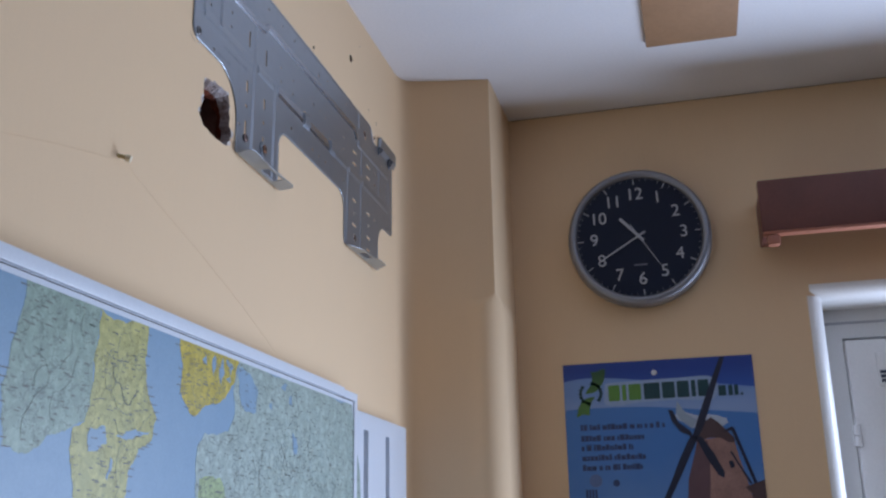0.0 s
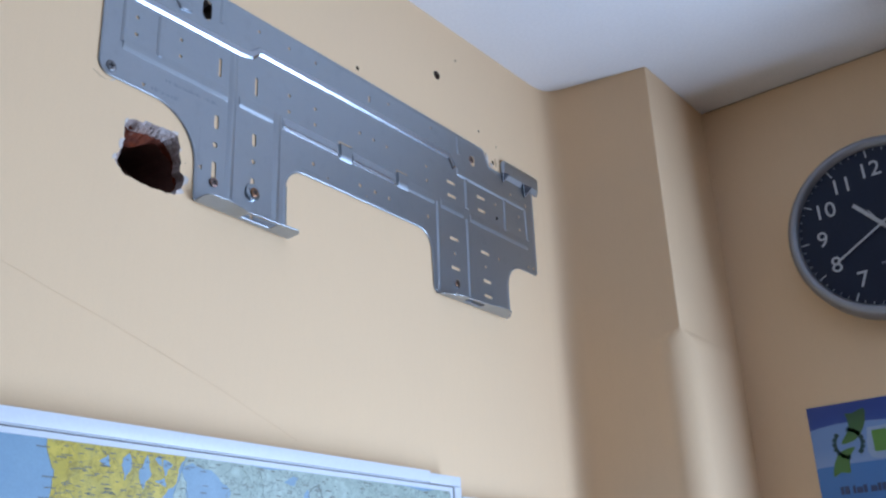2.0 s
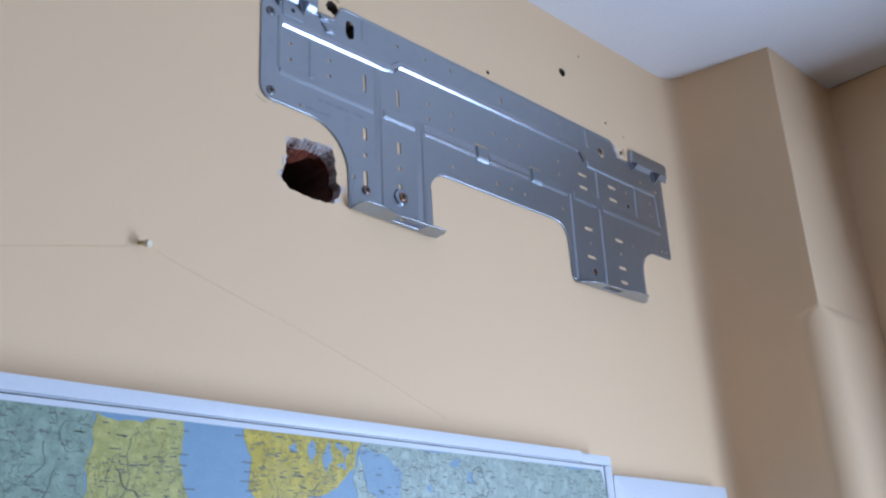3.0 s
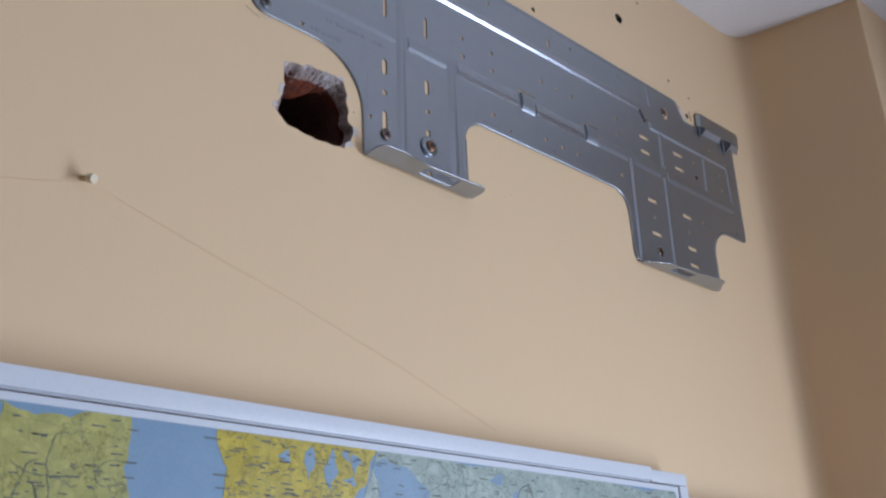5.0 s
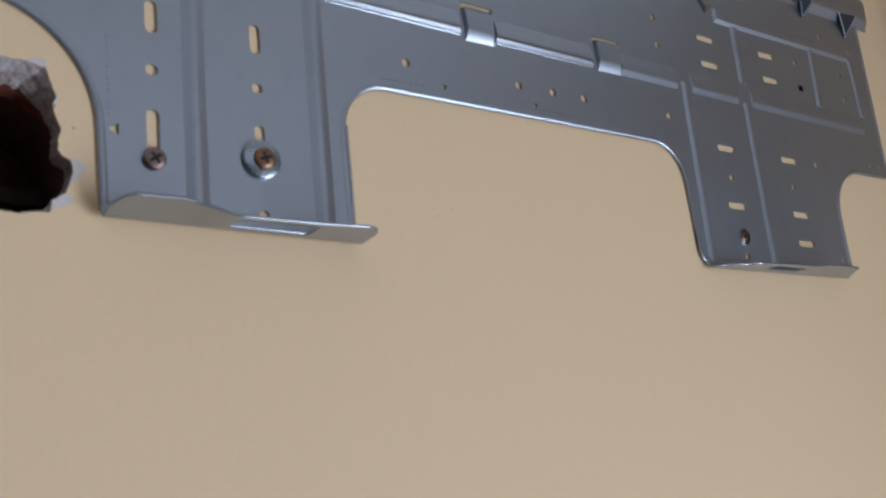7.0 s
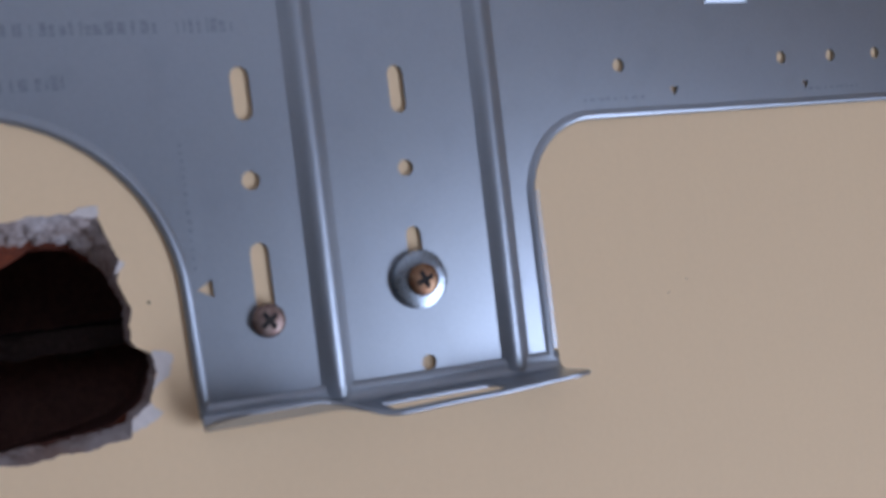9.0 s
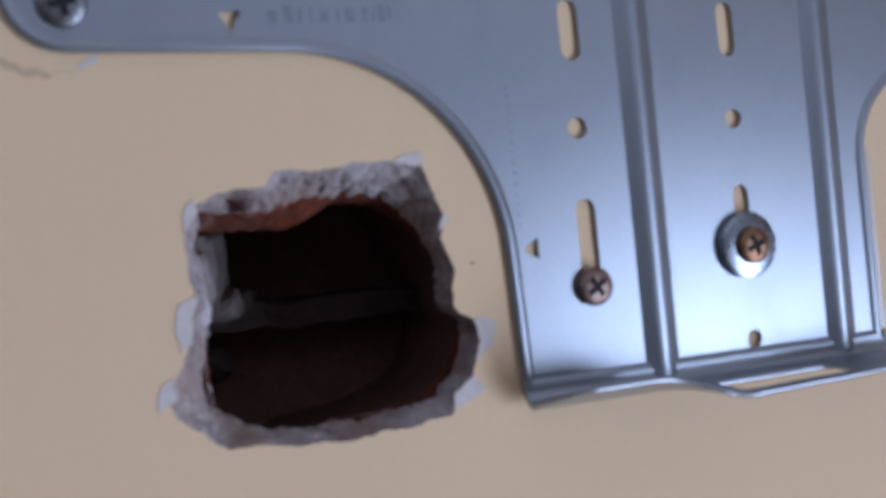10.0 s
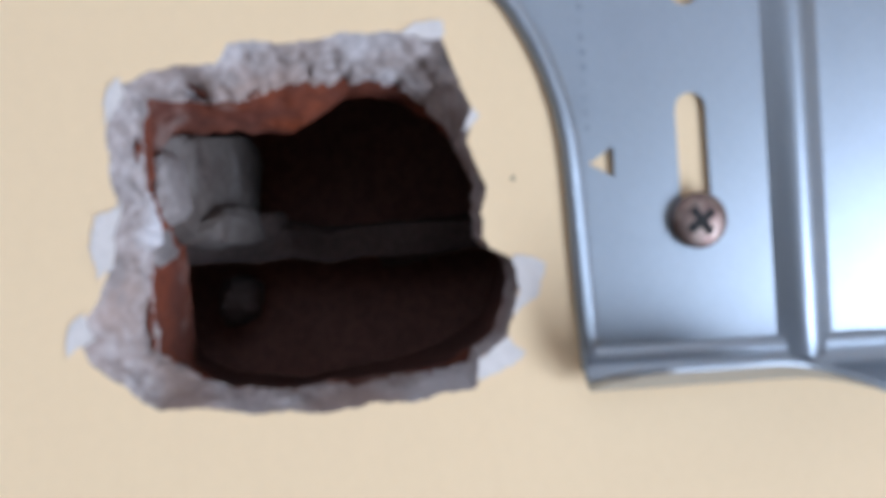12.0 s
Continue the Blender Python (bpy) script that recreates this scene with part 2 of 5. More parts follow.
def print_material(name, colour, roads=0.0, second=None):
    """Map paper: flat ink with blotches and, on land, a net of fine winding roads."""
    mat = material(name, colour, 0.42, grain=0.15, grain_scale=500, blotch=0.45, blotch_scale=40, second=second or tuple(c * 0.78 for c in colour))
    t = mat.node_tree
    n, l = t.nodes, t.links
    b = n["Principled BSDF"]
    out = b.inputs["Base Color"].links[0].from_socket
    where = n.new("ShaderNodeNewGeometry").outputs["Position"]

    def over(out, mask, ink):
        mix = n.new("ShaderNodeMix")
        mix.data_type = "RGBA"
        mix.inputs[7].default_value = (*ink, 1)
        l.new(mask, mix.inputs[0])
        l.new(out, mix.inputs[6])
        return mix.outputs[2]

    def threads(out, scale, width, amount, ink):
        """Winding lines where a noise crosses its middle value."""
        tex = n.new("ShaderNodeTexNoise")
        tex.inputs["Scale"].default_value, tex.inputs["Detail"].default_value, tex.inputs["Roughness"].default_value = scale, 5.0, 0.65
        l.new(where, tex.inputs["Vector"])
        mid = n.new("ShaderNodeMath")
        mid.operation = "SUBTRACT"
        mid.inputs[1].default_value = 0.5
        l.new(tex.outputs[0], mid.inputs[0])
        size = n.new("ShaderNodeMath")
        size.operation = "ABSOLUTE"
        l.new(mid.outputs[0], size.inputs[0])
        near = n.new("ShaderNodeMapRange")
        near.inputs[1].default_value, near.inputs[2].default_value = width, width * 0.4
        near.inputs[3].default_value, near.inputs[4].default_value = 0.0, amount
        l.new(size.outputs[0], near.inputs[0])
        return over(out, near.outputs[0], ink)

    if roads:
        mottle = n.new("ShaderNodeTexNoise")
        mottle.inputs["Scale"].default_value, mottle.inputs["Detail"].default_value = 110.0, 6.0
        l.new(where, mottle.inputs["Vector"])
        pale = n.new("ShaderNodeMapRange")
        pale.inputs[1].default_value, pale.inputs[2].default_value = 0.45, 0.66
        pale.inputs[3].default_value, pale.inputs[4].default_value = 0.0, 0.6
        l.new(mottle.outputs[0], pale.inputs[0])
        out = over(out, pale.outputs[0], tuple(min(0.8, 1.35 * c + 0.03) for c in colour))
        out = threads(out, 34.0, 0.014, 0.55, tuple(0.35 * c for c in colour))
        out = threads(out, 75.0, 0.012, 0.35, tuple(0.45 * c for c in colour))
        bend = n.new("ShaderNodeTexNoise")
        bend.inputs["Scale"].default_value = 30.0
        l.new(where, bend.inputs["Vector"])
        add = n.new("ShaderNodeVectorMath")
        add.operation = "MULTIPLY_ADD"
        add.inputs[1].default_value = (0.03, 0.03, 0.03)
        l.new(bend.outputs["Color"], add.inputs[0])
        l.new(where, add.inputs[2])
        net = n.new("ShaderNodeTexVoronoi")
        net.feature = "DISTANCE_TO_EDGE"
        net.inputs["Scale"].default_value = 22.0
        l.new(add.outputs[0], net.inputs["Vector"])
        line = n.new("ShaderNodeMapRange")
        line.inputs[1].default_value, line.inputs[2].default_value = 0.013, 0.004
        line.inputs[3].default_value, line.inputs[4].default_value = 0.0, roads
        l.new(net.outputs["Distance"], line.inputs[0])
        out = over(out, line.outputs[0], (0.13, 0.14, 0.12))
    l.new(out, b.inputs["Base Color"])
    return mat


# ---- shape helpers ----
def on_west(u, v, h):
    """u along the bracket wall, v up, h out of it."""
    return (h, u, v)


END = 2.03


def on_end(u, v, h):
    """u along the end wall, v up, h out of it into the room."""
    return (u, END - h, v)


def part(name, bm, mat, parent=None, label="", sharp=35):
    bmesh.ops.recalc_face_normals(bm, faces=bm.faces)
    me = bpy.data.meshes.new(name)
    bm.to_mesh(me)
    bm.free()
    for p in me.polygons:
        p.use_smooth = sharp > 0
    if sharp:
        me.set_sharp_from_angle(angle=radians(sharp))
    me.materials.append(mat)
    ob = new(name, me)
    if parent:
        ob.parent = parent
    if label:
        ob["label"] = label
    return ob


def thing(name, label, category, group="", kind=""):
    return tagged(new(name), label, category, group, kind)


def ring(u, v, r, n=16, start=0.0, ry=None):
    return [(u + r * math.cos(start + 2 * math.pi * k / n), v + (ry or r) * math.sin(start + 2 * math.pi * k / n)) for k in range(n)]


def rect(u0, v0, u1, v1):
    return [(u0, v0), (u1, v0), (u1, v1), (u0, v1)]


def arc(u, v, r, a0, a1, n=8, rv=None):
    return [(u + r * math.cos(radians(a0 + (a1 - a0) * k / n)), v + (rv or r) * math.sin(radians(a0 + (a1 - a0) * k / n))) for k in range(n + 1)]


def round_rect(u0, v0, u1, v1, r, n=4):
    return (arc(u1 - r, v0 + r, r, -90, 0, n) + arc(u1 - r, v1 - r, r, 0, 90, n)
            + arc(u0 + r, v1 - r, r, 90, 180, n) + arc(u0 + r, v0 + r, r, 180, 270, n))


def offset(loop, d):
    """The loop moved inwards by d (outwards if negative)."""
    n = len(loop)
    area = sum(loop[k][0] * loop[(k + 1) % n][1] - loop[(k + 1) % n][0] * loop[k][1] for k in range(n))
    side = 1 if area > 0 else -1
    out = []
    for k in range(n):
        a, b, c = Vector(loop[k - 1]), Vector(loop[k]), Vector(loop[(k + 1) % n])
        e, f = (b - a), (c - b)
        e = e.normalized() if e.length > 1e-9 else f.normalized()
        f = f.normalized() if f.length > 1e-9 else e
        na, nb = Vector((-e.y, e.x)) * side, Vector((-f.y, f.x)) * side
        m = (na + nb)
        m = m.normalized() if m.length > 1e-6 else na
        q = b + m * min(d / max(0.35, m.dot(na)), 2.5 * abs(d)) if d > 0 else b + m * d
        out.append((q.x, q.y))
    return out


def loop_verts(bm, loop, h, place):
    return [bm.verts.new(place(u, v, h)) for u, v in loop]


def fill(bm, loops):
    """Fills the first loop of vertices, with the others as holes."""
    edges = []
    for vs in loops:
        for k in range(len(vs)):
            edges.append(bm.edges.get((vs[k - 1], vs[k])) or bm.edges.new((vs[k - 1], vs[k])))
    bmesh.ops.triangle_fill(bm, use_beauty=True, use_dissolve=False, edges=edges)


def bridge(bm, a, b):
    for k in range(len(a)):
        bm.faces.new((a[k - 1], a[k], b[k], b[k - 1]))


def slab(loops, h0, h1, place, bevel=0.0, bm=None):
    """A plate with holes between the heights h0 and h1; bevel rounds its outer front edge."""
    bm = bm or bmesh.new()
    back = [loop_verts(bm, lp, h0, place) for lp in loops]
    front = []
    for k, lp in enumerate(loops):
        if bevel and k == 0:
            low = loop_verts(bm, lp, h1 - bevel, place)
            mid = loop_verts(bm, offset(lp, bevel * 0.3), h1 - bevel * 0.3, place)
            top = loop_verts(bm, offset(lp, bevel), h1, place)
            bridge(bm, back[k], low), bridge(bm, low, mid), bridge(bm, mid, top)
            front.append(top)
        else:
            top = loop_verts(bm, lp, h1, place)
            bridge(bm, back[k], top)
            front.append(top)
    fill(bm, front)
    fill(bm, back)
    return bm


def box(bm, a, b, bevel=0.0):
    """A box between two corners, its edges softened."""
    made = bmesh.ops.create_cube(bm, size=1)["verts"]
    for v in made:
        v.co = [a[k] + (v.co[k] + 0.5) * (b[k] - a[k]) for k in range(3)]
    if bevel:
        edges = list({e for v in made for e in v.link_edges})
        bmesh.ops.bevel(bm, geom=edges, offset=bevel, segments=2, profile=0.6, affect="EDGES")
    return bm


def boxed(a, b, bevel=0.0):
    return box(bmesh.new(), a, b, bevel)


def rod(a, b, r0, r1, n=10):
    """A tapered round bar from a to b."""
    bm = bmesh.new()
    a, b = Vector(a), Vector(b)
    turn = (b - a).to_track_quat("Z", "Y").to_matrix()
    rows = [[bm.verts.new(p + turn @ Vector((r * math.cos(2 * math.pi * k / n), r * math.sin(2 * math.pi * k / n), 0))) for k in range(n)] for p, r in ((a, r0), (b, r1))]
    bridge(bm, rows[0], rows[1])
    bm.faces.new(rows[0]), bm.faces.new(rows[1])
    return bm


def coast(points, rough, rounds=3, seed=1):
    """A ragged closed line through a few corners."""
    rnd = random.Random(seed)
    line = list(points)
    for _ in range(rounds):
        finer = []
        for k, a in enumerate(line):
            b = line[(k + 1) % len(line)]
            d = math.hypot(b[0] - a[0], b[1] - a[1])
            s = rnd.uniform(-1, 1) * rough * d
            finer += [a, ((a[0] + b[0]) / 2 - (b[1] - a[1]) / (d + 1e-9) * s, (a[1] + b[1]) / 2 + (b[0] - a[0]) / (d + 1e-9) * s)]
        line = finer
    return line


# ---- the room ----
CEIL = 2.56
# bracket wall, with the broken square hole and the old drill holes
MID = (0.989, 2.151)
SPOKES = 240


def spoke(k):
    a = 2 * math.pi * k / SPOKES
    return math.cos(a), math.sin(a)


def reach(loop):
    """How far a closed line lies from the hole's middle along each spoke."""
    out = []
    for k in range(SPOKES):
        c, s = spoke(k)
        far = 0.0
        for (u0, v0), (u1, v1) in zip(loop, loop[1:] + loop[:1]):
            p0, p1 = (u0 - MID[0]) * c + (v0 - MID[1]) * s, (u1 - MID[0]) * c + (v1 - MID[1]) * s
            q0, q1 = -(u0 - MID[0]) * s + (v0 - MID[1]) * c, -(u1 - MID[0]) * s + (v1 - MID[1]) * c
            if (q0 <= 0 < q1) or (q1 <= 0 < q0):
                far = max(far, p0 + (p1 - p0) * q0 / (q0 - q1))
        out.append(far)
    return out


def at_spoke(k, r):
    c, s = spoke(k)
    return MID[0] + c * r, MID[1] + s * r


# broken paint line, inner line of the plaster, inner line of the brick behind it
BROKEN = reach([(0.9575, 2.1745), (0.960, 2.180), (0.966, 2.183), (0.978, 2.1835), (0.9805, 2.1868), (0.990, 2.1865), (1.001, 2.1875), (1.0105, 2.187), (1.0205, 2.1865), (1.0225, 2.1785),
                (1.0255, 2.171), (1.0235, 2.166), (1.0265, 2.157), (1.0255, 2.1475), (1.027, 2.1445), (1.0315, 2.1425), (1.032, 2.138), (1.030, 2.131), (1.029, 2.1275), (1.0235, 2.1245),
                (1.022, 2.118), (1.0155, 2.1182), (1.010, 2.1165), (1.002, 2.1175), (0.992, 2.1165), (0.981, 2.1175), (0.970, 2.1195), (0.962, 2.120), (0.9575, 2.1235), (0.951, 2.129),
                (0.9485, 2.1345), (0.952, 2.140), (0.9555, 2.1455), (0.9545, 2.152), (0.958, 2.1585), (0.957, 2.165)])
PLASTER_IN = reach([(0.9630, 2.1795), (0.974, 2.1780), (0.9825, 2.1775), (0.989, 2.1800), (1.001, 2.1800), (1.0115, 2.1785), (1.0175, 2.174), (1.0228, 2.167), (1.0262, 2.158), (1.0258, 2.149),
                    (1.0312, 2.142), (1.0318, 2.136), (1.0285, 2.1275), (1.0205, 2.1215), (1.004, 2.1195), (0.988, 2.1192), (0.975, 2.1208), (0.966, 2.1245), (0.9615, 2.129), (0.9605, 2.136),
                    (0.9615, 2.146), (0.9635, 2.154), (0.9620, 2.162), (0.9615, 2.171)])
BRICK_IN = reach([(0.9660, 2.1735), (0.975, 2.1735), (0.9825, 2.1735), (0.990, 2.1725), (0.9965, 2.1755), (1.002, 2.1785), (1.0125, 2.1765), (1.0205, 2.1715), (1.0265, 2.162), (1.0310, 2.150),
                  (1.0340, 2.138), (1.0290, 2.1265), (1.018, 2.1205), (0.988, 2.1180), (0.972, 2.1195), (0.9640, 2.1240), (0.9645, 2.136), (0.9645, 2.150), (0.9640, 2.164)])
HOLE = []
for k in range(SPOKES):
    u, v = at_spoke(k, BROKEN[k])
    HOLE.append(at_spoke(k, BROKEN[k] + 0.0007 * noise.noise(Vector((u * 260, v * 260, 1))) + 0.0004 * noise.noise(Vector((u * 900, v * 900, 2)))))
DRILLS = [(1.126, 2.461, 0.0042), (1.469, 2.461, 0.0075), (1.517, 2.508, 0.002), (1.568, 2.407, 0.002), (0.9235, 2.3615, 0.0105), (1.0225, 2.3765, 0.0095),
          (1.297, 2.3935, 0.0032), (1.601, 2.3655, 0.0035), (1.0485, 2.3545, 0.0135), (1.5995, 2.2718, 0.0052)]
bm = bmesh.new()
sides = rect(-3.2, 0.0, END + 0.2, CEIL)
front, back = loop_verts(bm, sides, 0.0, on_west), loop_verts(bm, sides, -0.2, on_west)
bridge(bm, front, back)
wide = [(MID[0] + (u - MID[0]) * 1.7, MID[1] + (v - MID[1]) * 1.7) for u, v in HOLE]
under = [(MID[0] + (u - MID[0]) * 1.12, MID[1] + (v - MID[1]) * 1.12) for u, v in HOLE]
mouth = [loop_verts(bm, lp, h, on_west) for lp, h in ((HOLE, 0.0), (under, -0.0012), (wide, -0.0205), (wide, -0.2))]
for a, b in zip(mouth, mouth[1:]):
    bridge(bm, a, b)
fill(bm, [front, mouth[0]] + [loop_verts(bm, coast(ring(u, v, r, 8), 0.2, 1, k), 0.0, on_west) for k, (u, v, r) in enumerate(DRILLS)])
fill(bm, [back, mouth[-1]])
west = tagged(part("wall_west", bm, PAINT, sharp=0), "cream painted plaster wall with a broken square hole", "wall", kind="structure")


def sock(loop, h0, h1, shrink):
    bm = bmesh.new()
    bridge(bm, loop_verts(bm, loop, h0, on_west), loop_verts(bm, offset(loop, shrink), h1, on_west))
    bm.faces.new(loop_verts(bm, offset(loop, shrink), h1, on_west))
    return bm


# wider holes are lined near-black, their inner shade given as colour
for k, (u, v, r) in enumerate(DRILLS):
    part("drill_hole", sock(coast(ring(u, v, r, 8), 0.2, 1, k), -0.0005, -0.012, r * 0.3), PLASTER if r < 0.003 else CRACK, west, "old drilled hole in the plaster")

def near(u, v, u0, v0, r):
    return math.exp(-((u - u0) ** 2 + (v - v0) ** 2) / r ** 2)


def plaster_depth(u, v):
    """The coat is thin where the brick shows through at the upper left."""
    return 0.0130 - 0.0065 * near(u, v, 0.9600, 2.1670, 0.0050) - 0.003 * near(u, v, 0.959, 2.132, 0.006) + 0.0012 * noise.noise(Vector((u * 170, v * 170, 9)))


# broken plaster edge of the hole
bm = bmesh.new()
levels = []
STEPS = 14
for j in range(STEPS + 1):
    f = j / STEPS
    row = []
    for k in range(SPOKES):
        u, v = HOLE[k]
        r0 = math.hypot(u - MID[0], v - MID[1])
        crumb = 0.0011 * noise.noise(Vector((u * 210, v * 210, f * 2.5))) + 0.0009 * noise.noise(Vector((u * 620, v * 620, f * 7))) + 0.0005 * noise.noise(Vector((u * 1500, v * 1500, f * 15)))
        ridge = 0.0010 * noise.noise(Vector((u * 520, v * 90, f * 1.3))) * max(0.0, min(1.0, (v - 2.172) / 0.008))
        r = r0 + (PLASTER_IN[k] - r0) * f ** 0.85 + (crumb + ridge) * min(1.0, f * 4)
        pit = 0.010 * near(u, v, 0.9700, 2.1832, 0.0028) * math.sin(math.pi * f)
        h = -plaster_depth(u, v) * f - pit + (0.0009 * noise.noise(Vector((u * 500, v * 500, 4 + f * 9))) if j else 0.0)
        row.append(bm.verts.new((min(h, 0.0), *at_spoke(k, min(r, r0 - 0.0002) if j else r))))
    levels.append(row)
for a, b in zip(levels, levels[1:]):
    bridge(bm, a, b)
part("plaster_edge", bm, PLASTER, west, "rough grey broken plaster", 50)

# hollow clay brick behind the plaster
bm = bmesh.new()
levels = []
for j in range(13):
    f = j / 10
    row = []
    for k in range(SPOKES):
        u, v = at_spoke(k, PLASTER_IN[k])
        back = 0.020 + 0.018 * min(1.0, max(0.0, (1.010 - u) / 0.02)) * min(1.0, max(0.0, (v - 2.1215) / 0.004))
        back += 0.004 * noise.noise(Vector((u * 90, v * 90, 3)))
        front = plaster_depth(u, v) - 0.0012
        pocket = 0.0075 * near(u, v, 0.9700, 2.1785, 0.0035) * max(0.0, 1 - f * 1.6)
        rough = 0.0007 * noise.noise(Vector((u * 260, v * 260, f * 5))) + 0.0004 * noise.noise(Vector((u * 800, v * 800, f * 11)))
        if j <= 10:
            r = PLASTER_IN[k] + 0.0009 + (BRICK_IN[k] - PLASTER_IN[k] - 0.0009) * f + rough + pocket
            h = -front - (back - front + 0.0) * f
        else:
            r, h = BRICK_IN[k] + (0.0025, 0.0075)[j - 11] + rough, -back - (0.0015, 0.0022)[j - 11]
        row.append(bm.verts.new((h, *at_spoke(k, r))))
    levels.append(row)
for a, b in zip(levels, levels[1:]):
    bridge(bm, a, b)
part("hollow_brick", bm, BRICK, west, "broken red clay shell of a hollow brick", 50)
bm = bmesh.new()
cell = []
for h, more in ((-0.019, 0.0072), (-0.045, 0.0082), (-0.070, 0.0088), (-0.094, 0.0092)):
    cell.append([bm.verts.new((h, *at_spoke(k, BRICK_IN[k] + more + 0.0008 * noise.noise(Vector((k * 0.2, h * 90, 6)))))) for k in range(SPOKES)])
for a, b in zip(cell, cell[1:]):
    bridge(bm, a, b)
bm.faces.new(cell[-1])
part("brick_cell", bm, CAVITY, west, "dark cell inside the hollow brick", 50)
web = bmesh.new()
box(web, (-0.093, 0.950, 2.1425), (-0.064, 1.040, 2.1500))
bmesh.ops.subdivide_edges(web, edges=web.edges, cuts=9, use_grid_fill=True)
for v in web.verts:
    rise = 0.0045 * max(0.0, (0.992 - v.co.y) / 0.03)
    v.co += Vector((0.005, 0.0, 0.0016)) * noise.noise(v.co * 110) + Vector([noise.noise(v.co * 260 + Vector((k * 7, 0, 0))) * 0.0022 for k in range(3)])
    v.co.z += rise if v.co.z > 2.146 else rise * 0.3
part("brick_web", web, DEEP_SHADE, west, "broken clay web inside the brick", 50)


def lump(at, size, seed, mat=MORTAR, lean=(0.0, 0.0), rough=0.10, block=0.6):
    """An angular clod of mortar; lean: how far it shifts along the wall and up for each metre outwards."""
    rnd = random.Random(seed)
    bm = bmesh.new()
    for _ in range(22):
        d = Vector([rnd.gauss(0, 1) for _ in range(3)]).normalized()
        bm.verts.new([math.copysign(abs(c) ** block, c) * rnd.uniform(0.75, 1.05) for c in d])
    hull = bmesh.ops.convex_hull(bm, input=bm.verts)
    bmesh.ops.delete(bm, geom=[g for g in hull["geom_interior"] if isinstance(g, bmesh.types.BMVert)], context="VERTS")
    bmesh.ops.subdivide_edges(bm, edges=bm.edges, cuts=3, use_grid_fill=True, smooth=0.4 * block)
    for v in bm.verts:
        n = v.co.copy()
        d = 1 + rough * noise.noise(n * 3.0 + Vector((0, seed, 0))) + 0.07 * noise.noise(n * 7 + Vector((7, seed, 1)))
        p = Vector([n[k] * size[k] * d for k in range(3)])
        v.co = Vector(at) + p + Vector((0.0, p.x * lean[0], p.x * lean[1]))
    return part("mortar_lump", bm, mat, west, "grey mortar squeezed into the brick", 40)


lump((-0.0250, 0.9600, 2.1535), (0.0165, 0.0045, 0.0100), 3, GREY)
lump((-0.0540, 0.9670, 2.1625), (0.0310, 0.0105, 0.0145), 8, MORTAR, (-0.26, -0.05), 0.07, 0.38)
lump((-0.0310, 0.9640, 2.1620), (0.0140, 0.0045, 0.0085), 5, GREY, (-0.2, 0.0), 0.07, 0.4)
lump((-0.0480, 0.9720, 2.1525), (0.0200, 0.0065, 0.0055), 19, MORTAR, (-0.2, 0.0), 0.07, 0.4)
# the rear lumps take the web's dark colour for the hole's inner shade
lump((-0.0700, 0.9740, 2.1505), (0.0110, 0.0140, 0.0060), 14, DEEP_SHADE)
lump((-0.0800, 0.9715, 2.1320), (0.0110, 0.0062, 0.0080), 11, DEEP_SHADE)
lump((-0.0750, 1.0160, 2.1440), (0.0090, 0.0085, 0.0055), 23, DEEP_SHADE)
lump((-0.0720, 0.9960, 2.1465), (0.0060, 0.0150, 0.0036), 31, DEEP_SHADE)

# torn paint skin standing at the hole's edge
for seed, pts in enumerate(([(1.0308, 2.1432), (1.0345, 2.1428), (1.0372, 2.1412), (1.0352, 2.1348), (1.0300, 2.1318), (1.0318, 2.1370)], [(1.0288, 2.1278), (1.0322, 2.1242), (1.0262, 2.1208), (1.0220, 2.1200), (1.0228, 2.1240)],
                           [(0.9468, 2.1312), (0.9478, 2.1372), (0.9505, 2.1392), (0.9518, 2.1340)], [(0.9532, 2.1450), (0.9524, 2.1510), (0.9537, 2.1565), (0.9587, 2.1585), (0.9567, 2.1530), (0.9564, 2.1470)],
                           [(1.0230, 2.1675), (1.0264, 2.1705), (1.0250, 2.1722)], [(1.0125, 2.1868), (1.0160, 2.1888), (1.0206, 2.1888), (1.0208, 2.1858)], [(0.9570, 2.1735), (0.9582, 2.1800), (0.9605, 2.1818), (0.9608, 2.1780)])):
    part("paint_flake", slab([coast(pts, 0.10, 3, seed)], -0.0008, 0.0003, on_west), FLAKE, west, "torn white paint skin")

for seed, pts in enumerate(([(1.581, 2.374), (1.586, 2.372), (1.590, 2.362), (1.588, 2.357), (1.585, 2.360), (1.582, 2.367)], [(1.594, 2.362), (1.599, 2.360), (1.598, 2.356), (1.594, 2.357)])):
    part("paint_flake", slab([coast(pts, 0.2, 3, 70 + seed)], 0.0002, 0.0010, on_west), FLAKE, west, "torn white paint skin")
